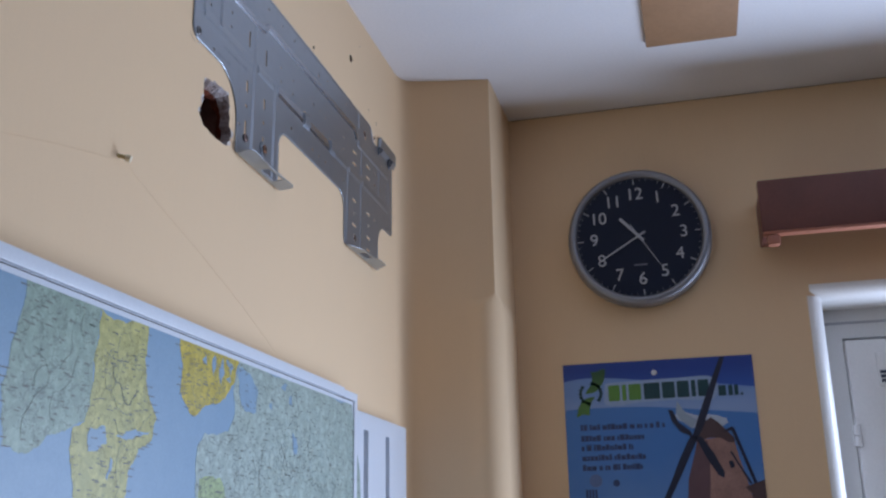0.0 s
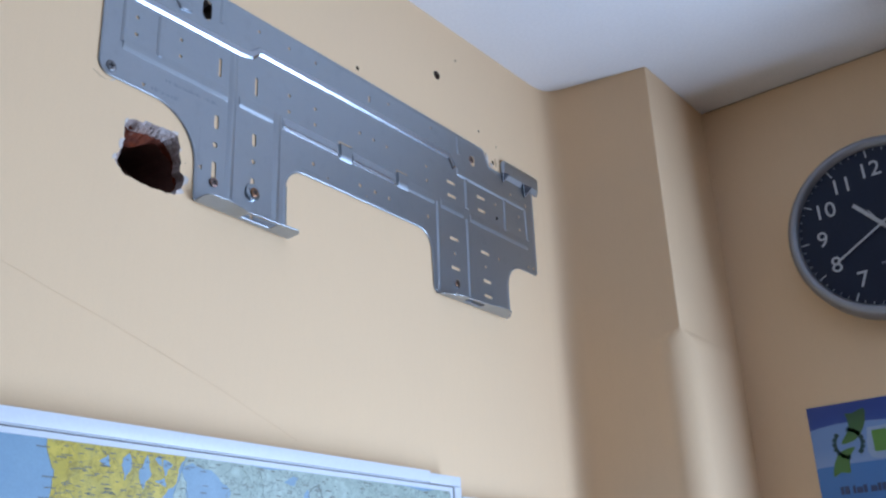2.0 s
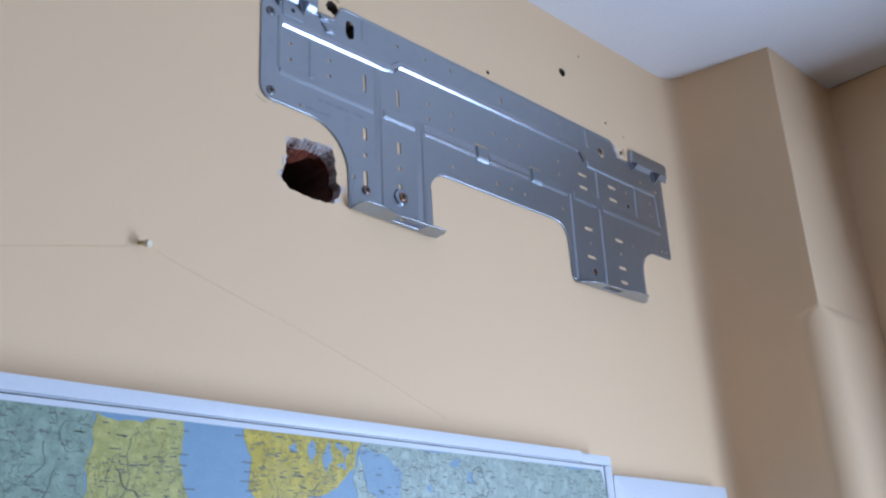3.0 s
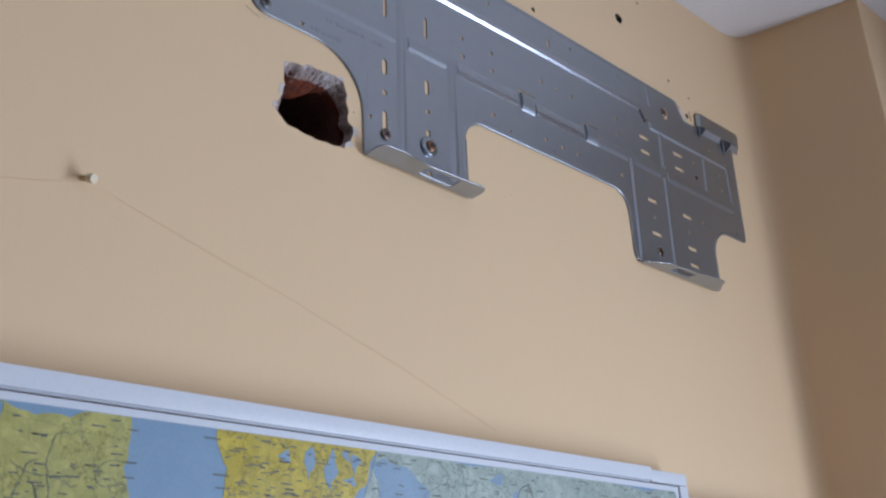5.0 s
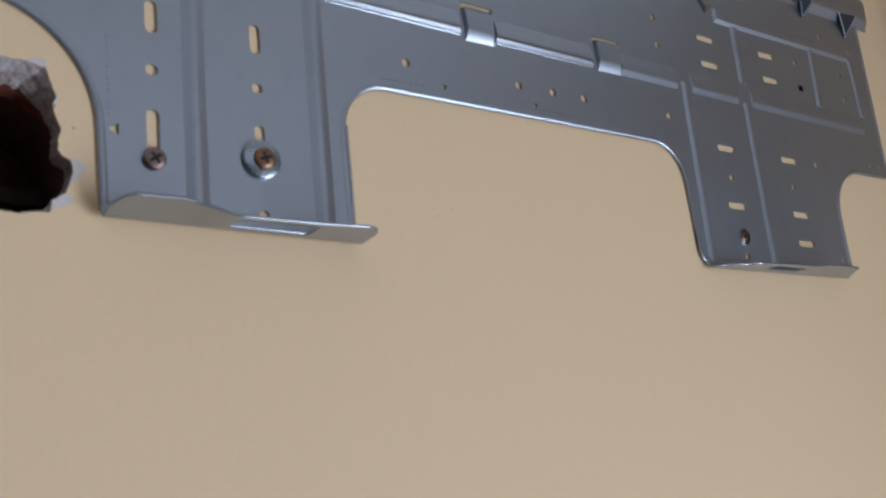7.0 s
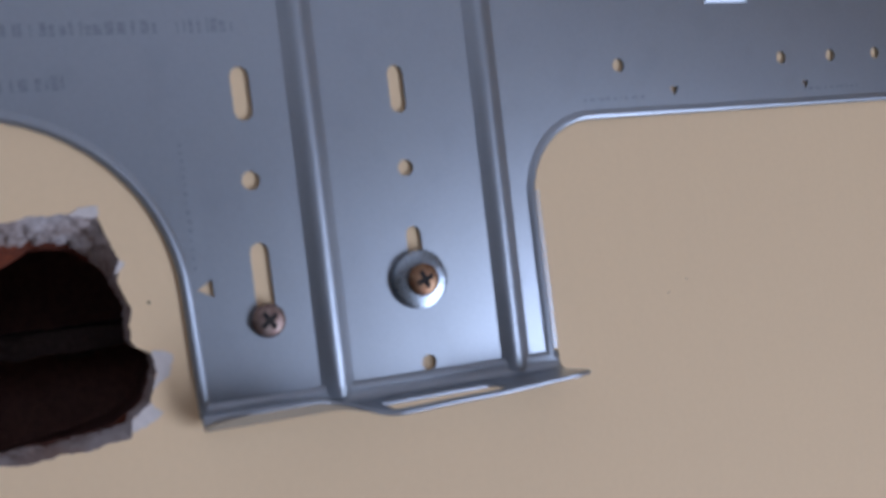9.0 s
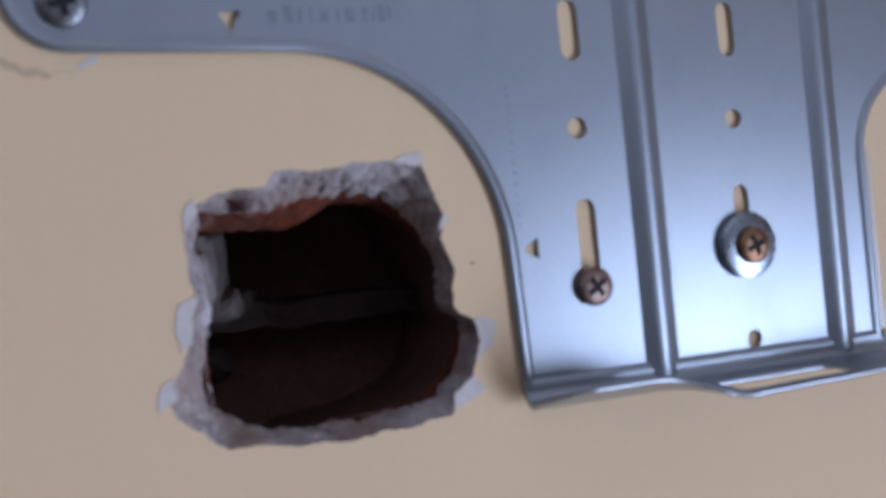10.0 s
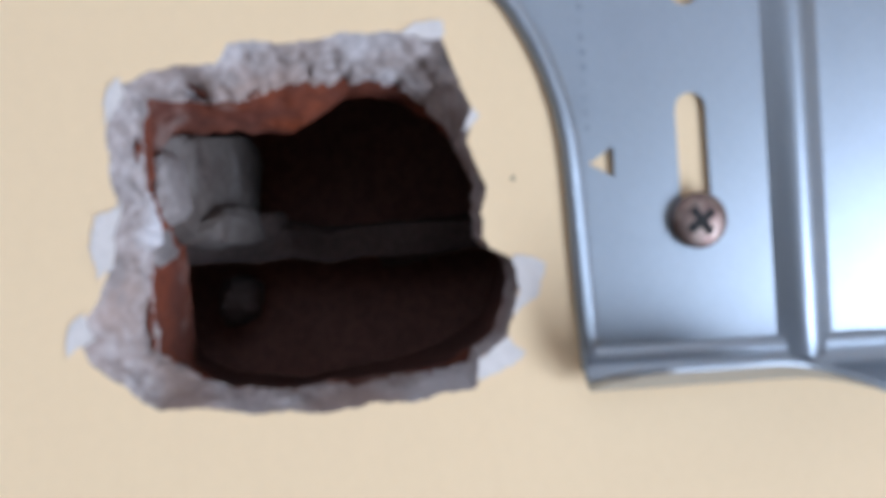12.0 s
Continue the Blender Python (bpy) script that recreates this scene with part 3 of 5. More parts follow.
# old scuffs and spots on the paint
for seed, (pts, mat) in enumerate((([(0.917, 2.2195), (0.9185, 2.2165), (0.925, 2.2135), (0.931, 2.2125), (0.9365, 2.2135), (0.9330, 2.2142), (0.926, 2.2150), (0.9205, 2.2175)], SCUFF),
                                   ([(0.937, 2.2135), (0.942, 2.2165), (0.9425, 2.2185), (0.939, 2.2165)], FLAKE),
                                   ([(1.0314, 2.1578), (1.0322, 2.1586), (1.0326, 2.1576)], CRACK), ([(1.2258, 2.1338), (1.2272, 2.1346), (1.2262, 2.1332)], SCUFF), ([(1.2352, 2.1378), (1.2362, 2.1386), (1.2366, 2.1376)], SCUFF),
                                   ([(0.9085, 2.372), (0.914, 2.376), (0.916, 2.366), (0.914, 2.352), (0.910, 2.356)], BROWN), ([(1.012, 2.388), (1.020, 2.3925), (1.033, 2.391), (1.035, 2.387), (1.022, 2.3875)], BROWN),
                                   ([(1.6055, 2.374), (1.610, 2.376), (1.612, 2.366), (1.608, 2.359), (1.6055, 2.362)], BROWN), ([(1.6120, 2.3960), (1.6132, 2.4030), (1.6140, 2.3955)], CRACK))):
    part("scuff", slab([coast(pts, 0.2, 3, 80 + seed)], -0.001, 0.00012 + seed * 0.00001, on_west), mat, west, "brownish scuff on the paint", 0)

# pillar in the corner: sharp above, rounded and thicker below
def pillar_line(low):
    """Plan of the pillar: a soft inner corner, then a free edge that is rounded below and sharp above."""
    inner = [(-0.0012, 1.722), (0.0006, 1.740), (0.0025, 1.752), (0.0065, 1.763), (0.0130, 1.7705), (0.0230, 1.7762), (0.038, 1.7805)]
    if low:
        return inner + [(0.118, 1.7990)] + arc(0.144, 1.8420, 0.0430, -100, 0, 14) + [(0.1850, 1.90), (0.1775, END)] + [(0.0, END)]
    return inner + [(0.130, 1.8015)] + arc(0.1740, 1.8125, 0.0025, -90, 0, 14) + [(0.1765, 1.90), (0.1765, END)] + [(0.0, END)]


bm = bmesh.new()
bot, top = pillar_line(True), pillar_line(False)
rows = [[bm.verts.new((x, y, 0.0)) for x, y in bot]]
for z, f in ((2.082, 0.0), (2.094, 0.18), (2.101, 0.55), (2.106, 0.95), (2.109, 1.0), (CEIL, 1.0)):
    row = []
    for (a, b), (c, d) in zip(bot, top):
        jag = 0.007 * noise.noise(Vector((a * 45, b * 45, 2))) + 0.003 * noise.noise(Vector((a * 160, b * 160, 5))) if z < CEIL else 0.0
        row.append(bm.verts.new((a + (c - a) * f, b + (d - b) * f, z + jag)))
    rows.append(row)
for a, b in zip(rows, rows[1:]):
    bridge(bm, a, b)
tagged(part("wall_pillar", bm, PAINT, sharp=40), "cream painted corner pillar with a chipped rounded edge", "pillar", kind="structure")

# end wall with the door opening
DOOR = (0.789, 0.0, 2.150, 2.106)
bm = slab([[(0.0, 0.0), (DOOR[0], 0.0), (DOOR[0], DOOR[3]), (DOOR[2], DOOR[3]), (DOOR[2], 0.0), (4.4, 0.0), (4.4, CEIL), (0.0, CEIL)]], -0.28, 0.0, on_end)
bm.edges.ensure_lookup_table()
edge = [e for e in bm.edges if all(abs(v.co.y - END) < 1e-5 for v in e.verts)
        and (all(abs(v.co.x - DOOR[0]) < 1e-5 and v.co.z < 2.2 for v in e.verts) or all(abs(v.co.z - DOOR[3]) < 1e-5 for v in e.verts))]
bmesh.ops.bevel(bm, geom=edge, offset=0.026, segments=5, profile=0.5, affect="EDGES")
tagged(part("wall_north", bm, PAINT, sharp=50), "cream painted end wall with a deep door opening", "wall", kind="structure")

tagged(part("ceiling", boxed((-0.2, -3.2, CEIL), (4.4, END + 0.3, CEIL + 0.2)), CEILING, sharp=0), "white painted ceiling", "ceiling", kind="structure")
tagged(part("floor", boxed((-0.2, -3.2, -0.2), (4.4, END + 0.3, 0.0)), FLOOR, sharp=0), "unseen brown floor that warms the bounced light", "floor", kind="structure")
# unseen walls added to close the room; the south one darkens reflections
tagged(part("wall_south", boxed((-0.2, -3.4, 0.0), (4.4, -3.2, CEIL)), FAR, sharp=0), "unseen wall, dark brown to dim bounce and reflections", "wall", kind="structure")
tagged(part("wall_east", boxed((4.2, -3.2, 0.0), (4.4, END + 0.3, CEIL)), ROOM, sharp=0), "unseen plain wall that closes the room", "wall", kind="structure")

# white plaster lining of the opening
for x, way in ((DOOR[0], 1), (DOOR[2], -1)):
    line = [(x - way * 0.026 + way * px, END + 0.026 - py) for px, py in arc(0, 0, 0.029, 90, 0, 8)]
    line += [(x + way * 0.003, END + 0.124), (x - way * 0.026, END + 0.124)]
    bm = slab([line], 0.0, DOOR[3] + 0.003, lambda u, v, h: (u, v, h))
    tagged(part("trim_reveal", bm, LACQUER, sharp=40), "white painted lining of the door opening", "trim", kind="structure")
bm = slab([[(END + 0.026 - py, DOOR[3] + 0.026 - pz) for py, pz in arc(0, 0, 0.0292, 0, 90, 8)] + [(END + 0.124, DOOR[3] - 0.0032), (END + 0.124, DOOR[3] + 0.026)]],
          DOOR[0] - 0.020, DOOR[2] + 0.020, lambda u, v, h: (h, u, v))
tagged(part("trim_reveal", bm, LACQUER, sharp=40), "white painted lining of the door opening", "trim", kind="structure")

# glazed door in the opening: fixed frame, leaf, hinge, glass
door = thing("door_1", "white lacquered glazed balcony door, closed in its frame", "door", kind="structure")
D0 = -0.125
part("door_frame", slab([rect(DOOR[0], 0.0, DOOR[2], DOOR[3]), rect(0.836, 0.05, 2.103, 2.042)], D0 - 0.06, D0, on_end, 0.004), LACQUER, door)
# a raised grey strip draws the shading line across the door frame
part("shade_line", boxed((0.80, END - D0 - 0.0015, 2.072), (2.14, END - D0 + 0.002, 2.077)), material("grey_shade_line", (0.50, 0.50, 0.53), 0.5), door)
for u0, u1 in ((0.838, 1.468), (1.471, 2.101)):
    leaf = part("door_leaf", slab([rect(u0, 0.052, u1, 2.036), round_rect(u0 + 0.072, 0.12, u1 - 0.072, 1.955, 0.004)], D0 - 0.05, D0 + 0.016, on_end, 0.005), LACQUER, door)
    pane = part("pane", boxed((u0 + 0.070, END - D0 + 0.020, 0.118), (u1 - 0.070, END - D0 + 0.024, 1.957)), glass, leaf, "clear glass")
    pane.visible_shadow = False
for z in (1.842, 0.40):
    bm = bmesh.new()
    for z0, z1 in ((z - 0.021, z - 0.001), (z + 0.001, z + 0.021)):
        made = bmesh.ops.create_cone(bm, cap_ends=True, segments=16, radius1=0.0075, radius2=0.0075, depth=z1 - z0)["verts"]
        for v in made:
            v.co += Vector((0.838, END - D0 - 0.018, (z0 + z1) / 2))
    part("hinge", bm, LACQUER, door, "white barrel hinge")
vent = part("vent", boxed((0.893, 2.1345, 1.938), (0.960, 2.1395, 2.006), 0.002), LACQUER, door, "small white vent with dark slats")
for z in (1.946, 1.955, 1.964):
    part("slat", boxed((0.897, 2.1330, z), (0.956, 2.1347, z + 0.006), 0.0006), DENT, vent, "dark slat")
tagged(part("ground", boxed((-60, 2.6, -1.2), (60, 120, -1.0)), material("pale_ground", (0.35, 0.34, 0.32), 0.9, blotch=0.4), sharp=0), "pale ground outside", "ground", kind="structure")


# ---- the mounting plate ----
FACE = 0.0015
plate = thing("mounting_plate", "galvanised steel air conditioner mounting plate screwed to the wall", "mounting plate")


def slot(u, v0, v1, w):
    r = w / 2
    return arc(u, v1 - r, r, 0, 180, 5) + arc(u, v0 + r, r, 180, 360, 5)


def bar(u, v, w, h):
    r = h / 2 * 0.6
    return round_rect(u - w / 2, v - h / 2, u + w / 2, v + h / 2, r, 2)


outline = (arc(0.936, 2.2325, 0.0145, 180, 270, 6) + arc(0.984, 2.158, 0.0578, 90, 0, 14, 0.0585)
           + [(1.0426, 2.1200)] + [(1.1715, 2.1165), (1.1715, 2.176)] + arc(1.1985, 2.176, 0.027, 180, 90, 8)
           + arc(1.411, 2.174, 0.027, 90, 5, 8) + [(1.4405, 2.122)] + arc(1.4465, 2.1245, 0.006, 180, 270, 3)
           + [(1.596, 2.1195)] + arc(1.613, 2.1245, 0.006, 270, 360, 4) + [(1.6185, 2.140)]
           + arc(1.6575, 2.166, 0.039, 178, 92, 8) + arc(1.6955, 2.2115, 0.0065, 270, 360, 4)
           + [(1.7045, 2.352), (1.622, 2.353), (1.597, 2.353)] + arc(1.592, 2.361, 0.008, 270, 190, 4) + arc(1.568, 2.367, 0.011, 0, 90, 5)
           + [(1.300, 2.3815), (1.050, 2.3825)] + arc(1.042, 2.3715, 0.011, 100, 180, 4) + arc(1.019, 2.369, 0.009, 350, 270, 3)
           + [(1.003, 2.358), (0.9215, 2.356)])
cuts = [slot(1.0683, 2.2110, 2.2285, 0.0062), ring(1.0678, 2.1920, 0.0031, 12), slot(1.0676, 2.143, 2.1722, 0.0062),
        slot(1.1220, 2.2103, 2.2268, 0.0058), ring(1.1217, 2.1915, 0.0029, 12), slot(1.1215, 2.150, 2.1715, 0.0056), ring(1.1215, 2.1245, 0.0028, 12),
        slot(1.070, 2.277, 2.301, 0.0042), slot(1.123, 2.2755, 2.300, 0.0042), slot(1.0485, 2.3410, 2.3675, 0.0128), slot(1.545, 2.338, 2.356, 0.0120),
        ring(1.0500, 2.1597, 0.0034, 3, math.pi), ring(0.9738, 2.2252, 0.0034, 3, -math.pi / 2), ring(1.2400, 2.2122, 0.0026, 3, -math.pi / 2),
        ring(1.3095, 2.2115, 0.0022, 3, -math.pi / 2), slot(1.317, 2.350, 2.360, 0.0042)]
cuts += [ring(u, v, 0.0023, 10) for u in (0.961, 1.0165) for v in (2.2785, 2.299)]
cuts += [ring(u, v, 0.0025, 10) for u in (1.1745, 1.2175, 1.4335) for v in (2.2770, 2.2985)]
cuts += [ring(u, 2.2972, 0.0024, 10) for u in (1.2980, 1.3245, 1.3505)]
cuts += [ring(u, 2.3635, 0.0022, 10) for u in (1.125, 1.173, 1.218, 1.356, 1.447)]
cuts += [ring(u, 2.2228, 0.0027, 10) for u in (1.2148, 1.2975, 1.3255, 1.3525, 1.433)]
cuts += [bar(u, v, 0.0195, 0.0050) for u in (1.4890, 1.5610) for v in (2.2715, 2.2925)]
cuts += [bar(1.4900, 2.206, 0.0195, 0.0050), bar(1.4905, 2.1625, 0.0195, 0.0050), bar(1.5635, 2.2055, 0.0195, 0.0050),
         bar(1.5650, 2.162, 0.0195, 0.0050), bar(1.5650, 2.1395, 0.0195, 0.0050)]
cuts += [ring(u, v, 0.0025, 10) for u, v in ((1.4900, 2.184), (1.5630, 2.184), (1.5985, 2.2058), (1.5985, 2.2935), (1.6605, 2.2930), (1.6605, 2.2710),
                                             (1.6780, 2.2145), (1.6920, 2.2150), (1.6090, 2.129), (1.4915, 2.1255), (1.6425, 2.325), (1.6825, 2.318))]
cuts += [round_rect(1.5965, 2.2690, 1.6025, 2.2742, 0.0008, 2)]
cuts += [rect(1.2585, 2.2655, 1.2835, 2.2712), rect(1.3680, 2.2650, 1.3925, 2.2707)]

bm = bmesh.new()
rim = [(0.0012, 0.0002), (0.0001, 0.0006), (0.0, 0.0012), (0.0005, 0.0019), (0.0014, 0.0023), (0.0024, 0.0022), (0.0032, 0.0018), (0.0038, FACE)]
loops = [loop_verts(bm, offset(outline, d) if d else outline, h, on_west) for d, h in rim]
for a, b in zip(loops, loops[1:]):
    bridge(bm, a, b)
holes = [loop_verts(bm, c, FACE, on_west) for c in cuts]
fill(bm, [loops[-1]] + holes)
under = loop_verts(bm, offset(outline, 0.0012), FACE - 0.0010, on_west)
deep = [loop_verts(bm, c, FACE - 0.0010, on_west) for c in cuts]
for a, b in zip(holes, deep):
    bridge(bm, a, b)
fill(bm, [under] + deep)
sheet = part("sheet", bm, ZINC, plate, "pressed sheet with slots and holes", 24)


LEVEL = ((-0.5, -0.0004), (-0.46, 0.05), (-0.25, 0.95), (-0.21, 1.0), (0.30, 1.0), (0.36, 0.9), (0.46, 0.06), (0.5, -0.0004))
EVEN = ((-0.5, -0.0004), (-0.47, 0.05), (-0.22, 0.92), (-0.16, 1.0), (0.24, 1.0), (0.30, 0.90), (0.42, 0.06), (0.5, -0.0004))
ROUND = [(-0.5, -0.0004)] + [(f / 20, (0.5 + 0.5 * math.cos(2 * math.pi * f / 20)) ** 0.8) for f in range(-9, 10)] + [(0.5, -0.0004)]
# a short rounded flank below and a long slow slope above
STEP = ([(-0.5, -0.0004)] + [(-0.5 + 0.333 * f / 10, (f / 10) ** 2 * (3 - 2 * f / 10)) for f in range(1, 11)]
        + [(-0.167 + 0.667 * f / 8, 0.5 + 0.5 * math.cos(math.pi * f / 8)) for f in range(1, 8)] + [(0.5, -0.0004)])


def bead(points, wide, high=0.0024, name="rib", shape=EVEN, mat=None, square=False):
    """A pressed bead along a line: sloped flanks and a flat top."""
    bm = bmesh.new()
    pts = [Vector(p) for p in points]
    rows = []
    for k, p in enumerate(pts):
        a, b = pts[max(k - 1, 0)], pts[min(k + 1, len(pts) - 1)]
        d = (b - a).normalized()
        s = Vector((-d.y, d.x))
        end = (k == 0) - (k == len(pts) - 1)
        row = []
        for f, share in shape:
            h = share * high if share > 0 else share
            q = p + s * f * wide + d * end * (h + 0.0006) * (0.0 if square else 1.5 if shape is LEVEL else 0.5)
            row.append(bm.verts.new((FACE + h, q.x, q.y)))
        rows.append(row)
    for a, b in zip(rows, rows[1:]):
        for k in range(len(a) - 1):
            bm.faces.new((a[k], a[k + 1], b[k + 1], b[k]))
    for row in (rows[0], rows[-1]):
        bm.faces.new(row)
    return part(name, bm, mat or ZINC, plate, sharp=8 if shape is LEVEL else 60 if shape in (ROUND, STEP) else 26)


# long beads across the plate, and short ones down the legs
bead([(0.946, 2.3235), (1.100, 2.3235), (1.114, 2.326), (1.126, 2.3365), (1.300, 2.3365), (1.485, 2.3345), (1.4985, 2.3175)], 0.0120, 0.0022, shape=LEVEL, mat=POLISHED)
bead([(1.5020, 2.3155), (1.514, 2.3148), (1.679, 2.3140)], 0.013, 0.0016, shape=LEVEL)
for u0, u1 in ((0.946, 1.083), (1.098, 1.150), (1.165, 1.2575), (1.2835, 1.3660), (1.391, 1.448), (1.462, 1.515), (1.530, 1.680)):
    far = u0 > 1.38
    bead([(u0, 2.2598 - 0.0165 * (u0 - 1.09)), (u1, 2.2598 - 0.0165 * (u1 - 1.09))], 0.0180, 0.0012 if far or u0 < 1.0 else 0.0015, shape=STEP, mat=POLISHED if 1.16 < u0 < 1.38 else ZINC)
bead([(1.0895, 2.316), (1.0880, 2.1185)], 0.0125, 0.0019, square=True, shape=ROUND)
bead([(1.1565, 2.266), (1.1550, 2.1155)], 0.0125, 0.0019, square=True, shape=ROUND)
bead([(1.4560, 2.252), (1.4530, 2.1195)], 0.009, 0.0014, square=True)
bead([(1.5255, 2.310), (1.5245, 2.262)], 0.010, 0.0014)
bead([(1.5240, 2.246), (1.5218, 2.1195)], 0.009, 0.0014, square=True)
bead([(1.6235, 2.310), (1.6205, 2.258)], 0.007, 0.0014)
bead([(1.6800, 2.310), (1.6815, 2.258)], 0.007, 0.0014)
bead([(0.9470, 2.330), (0.9470, 2.262)], 0.008, 0.0018)
bead([(0.9900, 2.314), (0.9900, 2.264)], 0.008, 0.0018)
bead([(1.0700, 2.378), (1.0690, 2.346)], 0.006, 0.0014)
bead([(1.5080, 2.374), (1.5100, 2.345)], 0.006, 0.0014)

bead([(1.062, 2.3797), (1.300, 2.3787), (1.556, 2.3752)], 0.0052, 0.0005)
# stepped pads beside the hook
for loop, high in (([(1.000, 2.3585), (1.0165, 2.3595), (1.0195, 2.3520), (1.0030, 2.3510)], 0.0032), ([(1.0050, 2.3475), (1.0240, 2.3485), (1.0275, 2.3385), (1.0125, 2.3365)], 0.0026)):
    part("pressed_pad", slab([loop], FACE - 0.0004, FACE + high, on_west, 0.0019), ZINC, plate, "stepped pad pressed into the sheet", 50)
part("pressed_panel", slab([round_rect(0.9500, 2.3345, 0.9790, 2.3555, 0.002, 3)], FACE - 0.0004, FACE + 0.0011, on_west, 0.0008), ZINC, plate, "square pressed panel", 40)

# pressed hanging tabs in the middle
def hanging_tab(u):
    """A tongue cut free at its top and pushed outwards, with a flared foot."""
    bm = bmesh.new()
    rows = []
    for z, h, w in ((2.2668, 0.0026, 0.0118), (2.2640, 0.0027, 0.0115), (2.2560, 0.0027, 0.0106), (2.2535, 0.0026, 0.0102), (2.2520, 0.0024, 0.0104), (2.2462, 0.0005, 0.0118), (2.2450, -0.0003, 0.0121)):
        rows.append([bm.verts.new((FACE + (h if abs(f) < 0.99 else -0.0003), u + f * w + (0.0004 if abs(f) > 0.99 else 0.0) * f, z)) for f in (-1.0, -0.90, -0.84, -0.4, 0.0, 0.4, 0.84, 0.90, 1.0)])
    for a, b in zip(rows, rows[1:]):
        for k in range(len(a) - 1):
            bm.faces.new((a[k], a[k + 1], b[k + 1], b[k]))
    ob = part("hanging_tab", bm, ZINC, plate, "tongue pushed out of the sheet", 30)
    thick = ob.modifiers.new("thickness", "SOLIDIFY")
    thick.thickness, thick.offset = 0.0009, -1


# pressed hanging tabs in the middle
for u in (1.2710, 1.3803):
    hanging_tab(u)


def lip(line, rise, z0, z1, gap, r=0.0042):
    """A flange bent outwards at the foot of a leg: line gives its depth along the leg, rise its tilt, gap the slot cut into it."""
    bm = bmesh.new()
    u0, u1 = line[0][0], line[-1][0]

    def along(rows, u):
        for (a, p), (b, q) in zip(rows, rows[1:]):
            if u <= b:
                f = max(0.0, (u - a) / (b - a))
                return p + (q - p) * f * f * (3 - 2 * f)
        return rows[-1][1]

    cols = sorted({u0 + (u1 - u0) * k / 44 for k in range(45)} | {gap[0], gap[1], gap[0] + 0.002, gap[1] - 0.002} | {u for u, _ in line})
    rows = []
    for u in cols:
        out, tilt, z = along(line, u), along(rise, u), z0 + (z1 - z0) * (u - u0) / (u1 - u0)
        row = [(FACE - 0.0002, z + r + 0.003)] + [(FACE + r * (1 - math.cos(a)), z + r * (1 - math.sin(a))) for a in [math.pi / 2 * k / 6 for k in range(7)]]
        bent = FACE + r
        near_end, far_end = min(gap[2], out * 0.45), min(gap[3], out * 0.86)
        if abs(u - gap[0]) < 1e-6 or abs(u - gap[1]) < 1e-6:
            near_end, far_end = near_end + 0.002, far_end - 0.002
        row += [(x, z + tilt * (x - bent)) for x in (max(near_end, bent + 0.0005), max(far_end, bent + 0.001), max(out - 0.0006, bent + 0.0015), max(out, bent + 0.002))]
        rows.append([bm.verts.new((x, u, v)) for x, v in row])
    for (ua, a), (ub, b) in zip(zip(cols, rows), zip(cols[1:], rows[1:])):
        for k in range(len(a) - 1):
            if not (k == 8 and ua > gap[0] - 1e-6 and ub < gap[1] + 1e-6):
                bm.faces.new((a[k], a[k + 1], b[k + 1], b[k]))
    ob = part("lip", bm, ZINC, plate, "flange bent outwards", 50)
    thick = ob.modifiers.new("thickness", "SOLIDIFY")
    thick.thickness, thick.offset = 0.0013, 0.0
    return ob


lip([(1.0430, 0.0085), (1.0436, 0.0120), (1.0450, 0.0165), (1.0480, 0.0203), (1.0530, 0.0225), (1.0780, 0.0232), (1.0920, 0.0268), (1.1000, 0.0280), (1.1640, 0.0280), (1.1690, 0.0262), (1.1715, 0.0235), (1.1727, 0.0195)],
    [(1.0430, 0.34), (1.0720, 0.34), (1.0980, -0.05), (1.1250, -0.02), (1.1727, 0.06)], 2.1172, 2.1132, (1.098, 1.140, 0.0110, 0.0240))
lip([(1.4450, 0.0070), (1.4480, 0.0110), (1.4620, 0.0180), (1.4750, 0.0235), (1.5300, 0.0270), (1.5700, 0.0290), (1.5820, 0.0280), (1.5900, 0.0190), (1.5980, 0.0100), (1.6020, 0.0065)],
    [(1.4450, -0.03), (1.5300, -0.03), (1.5500, 0.04), (1.6020, 0.04)], 2.1148, 2.1142, (1.492, 1.530, 0.0110, 0.0210))

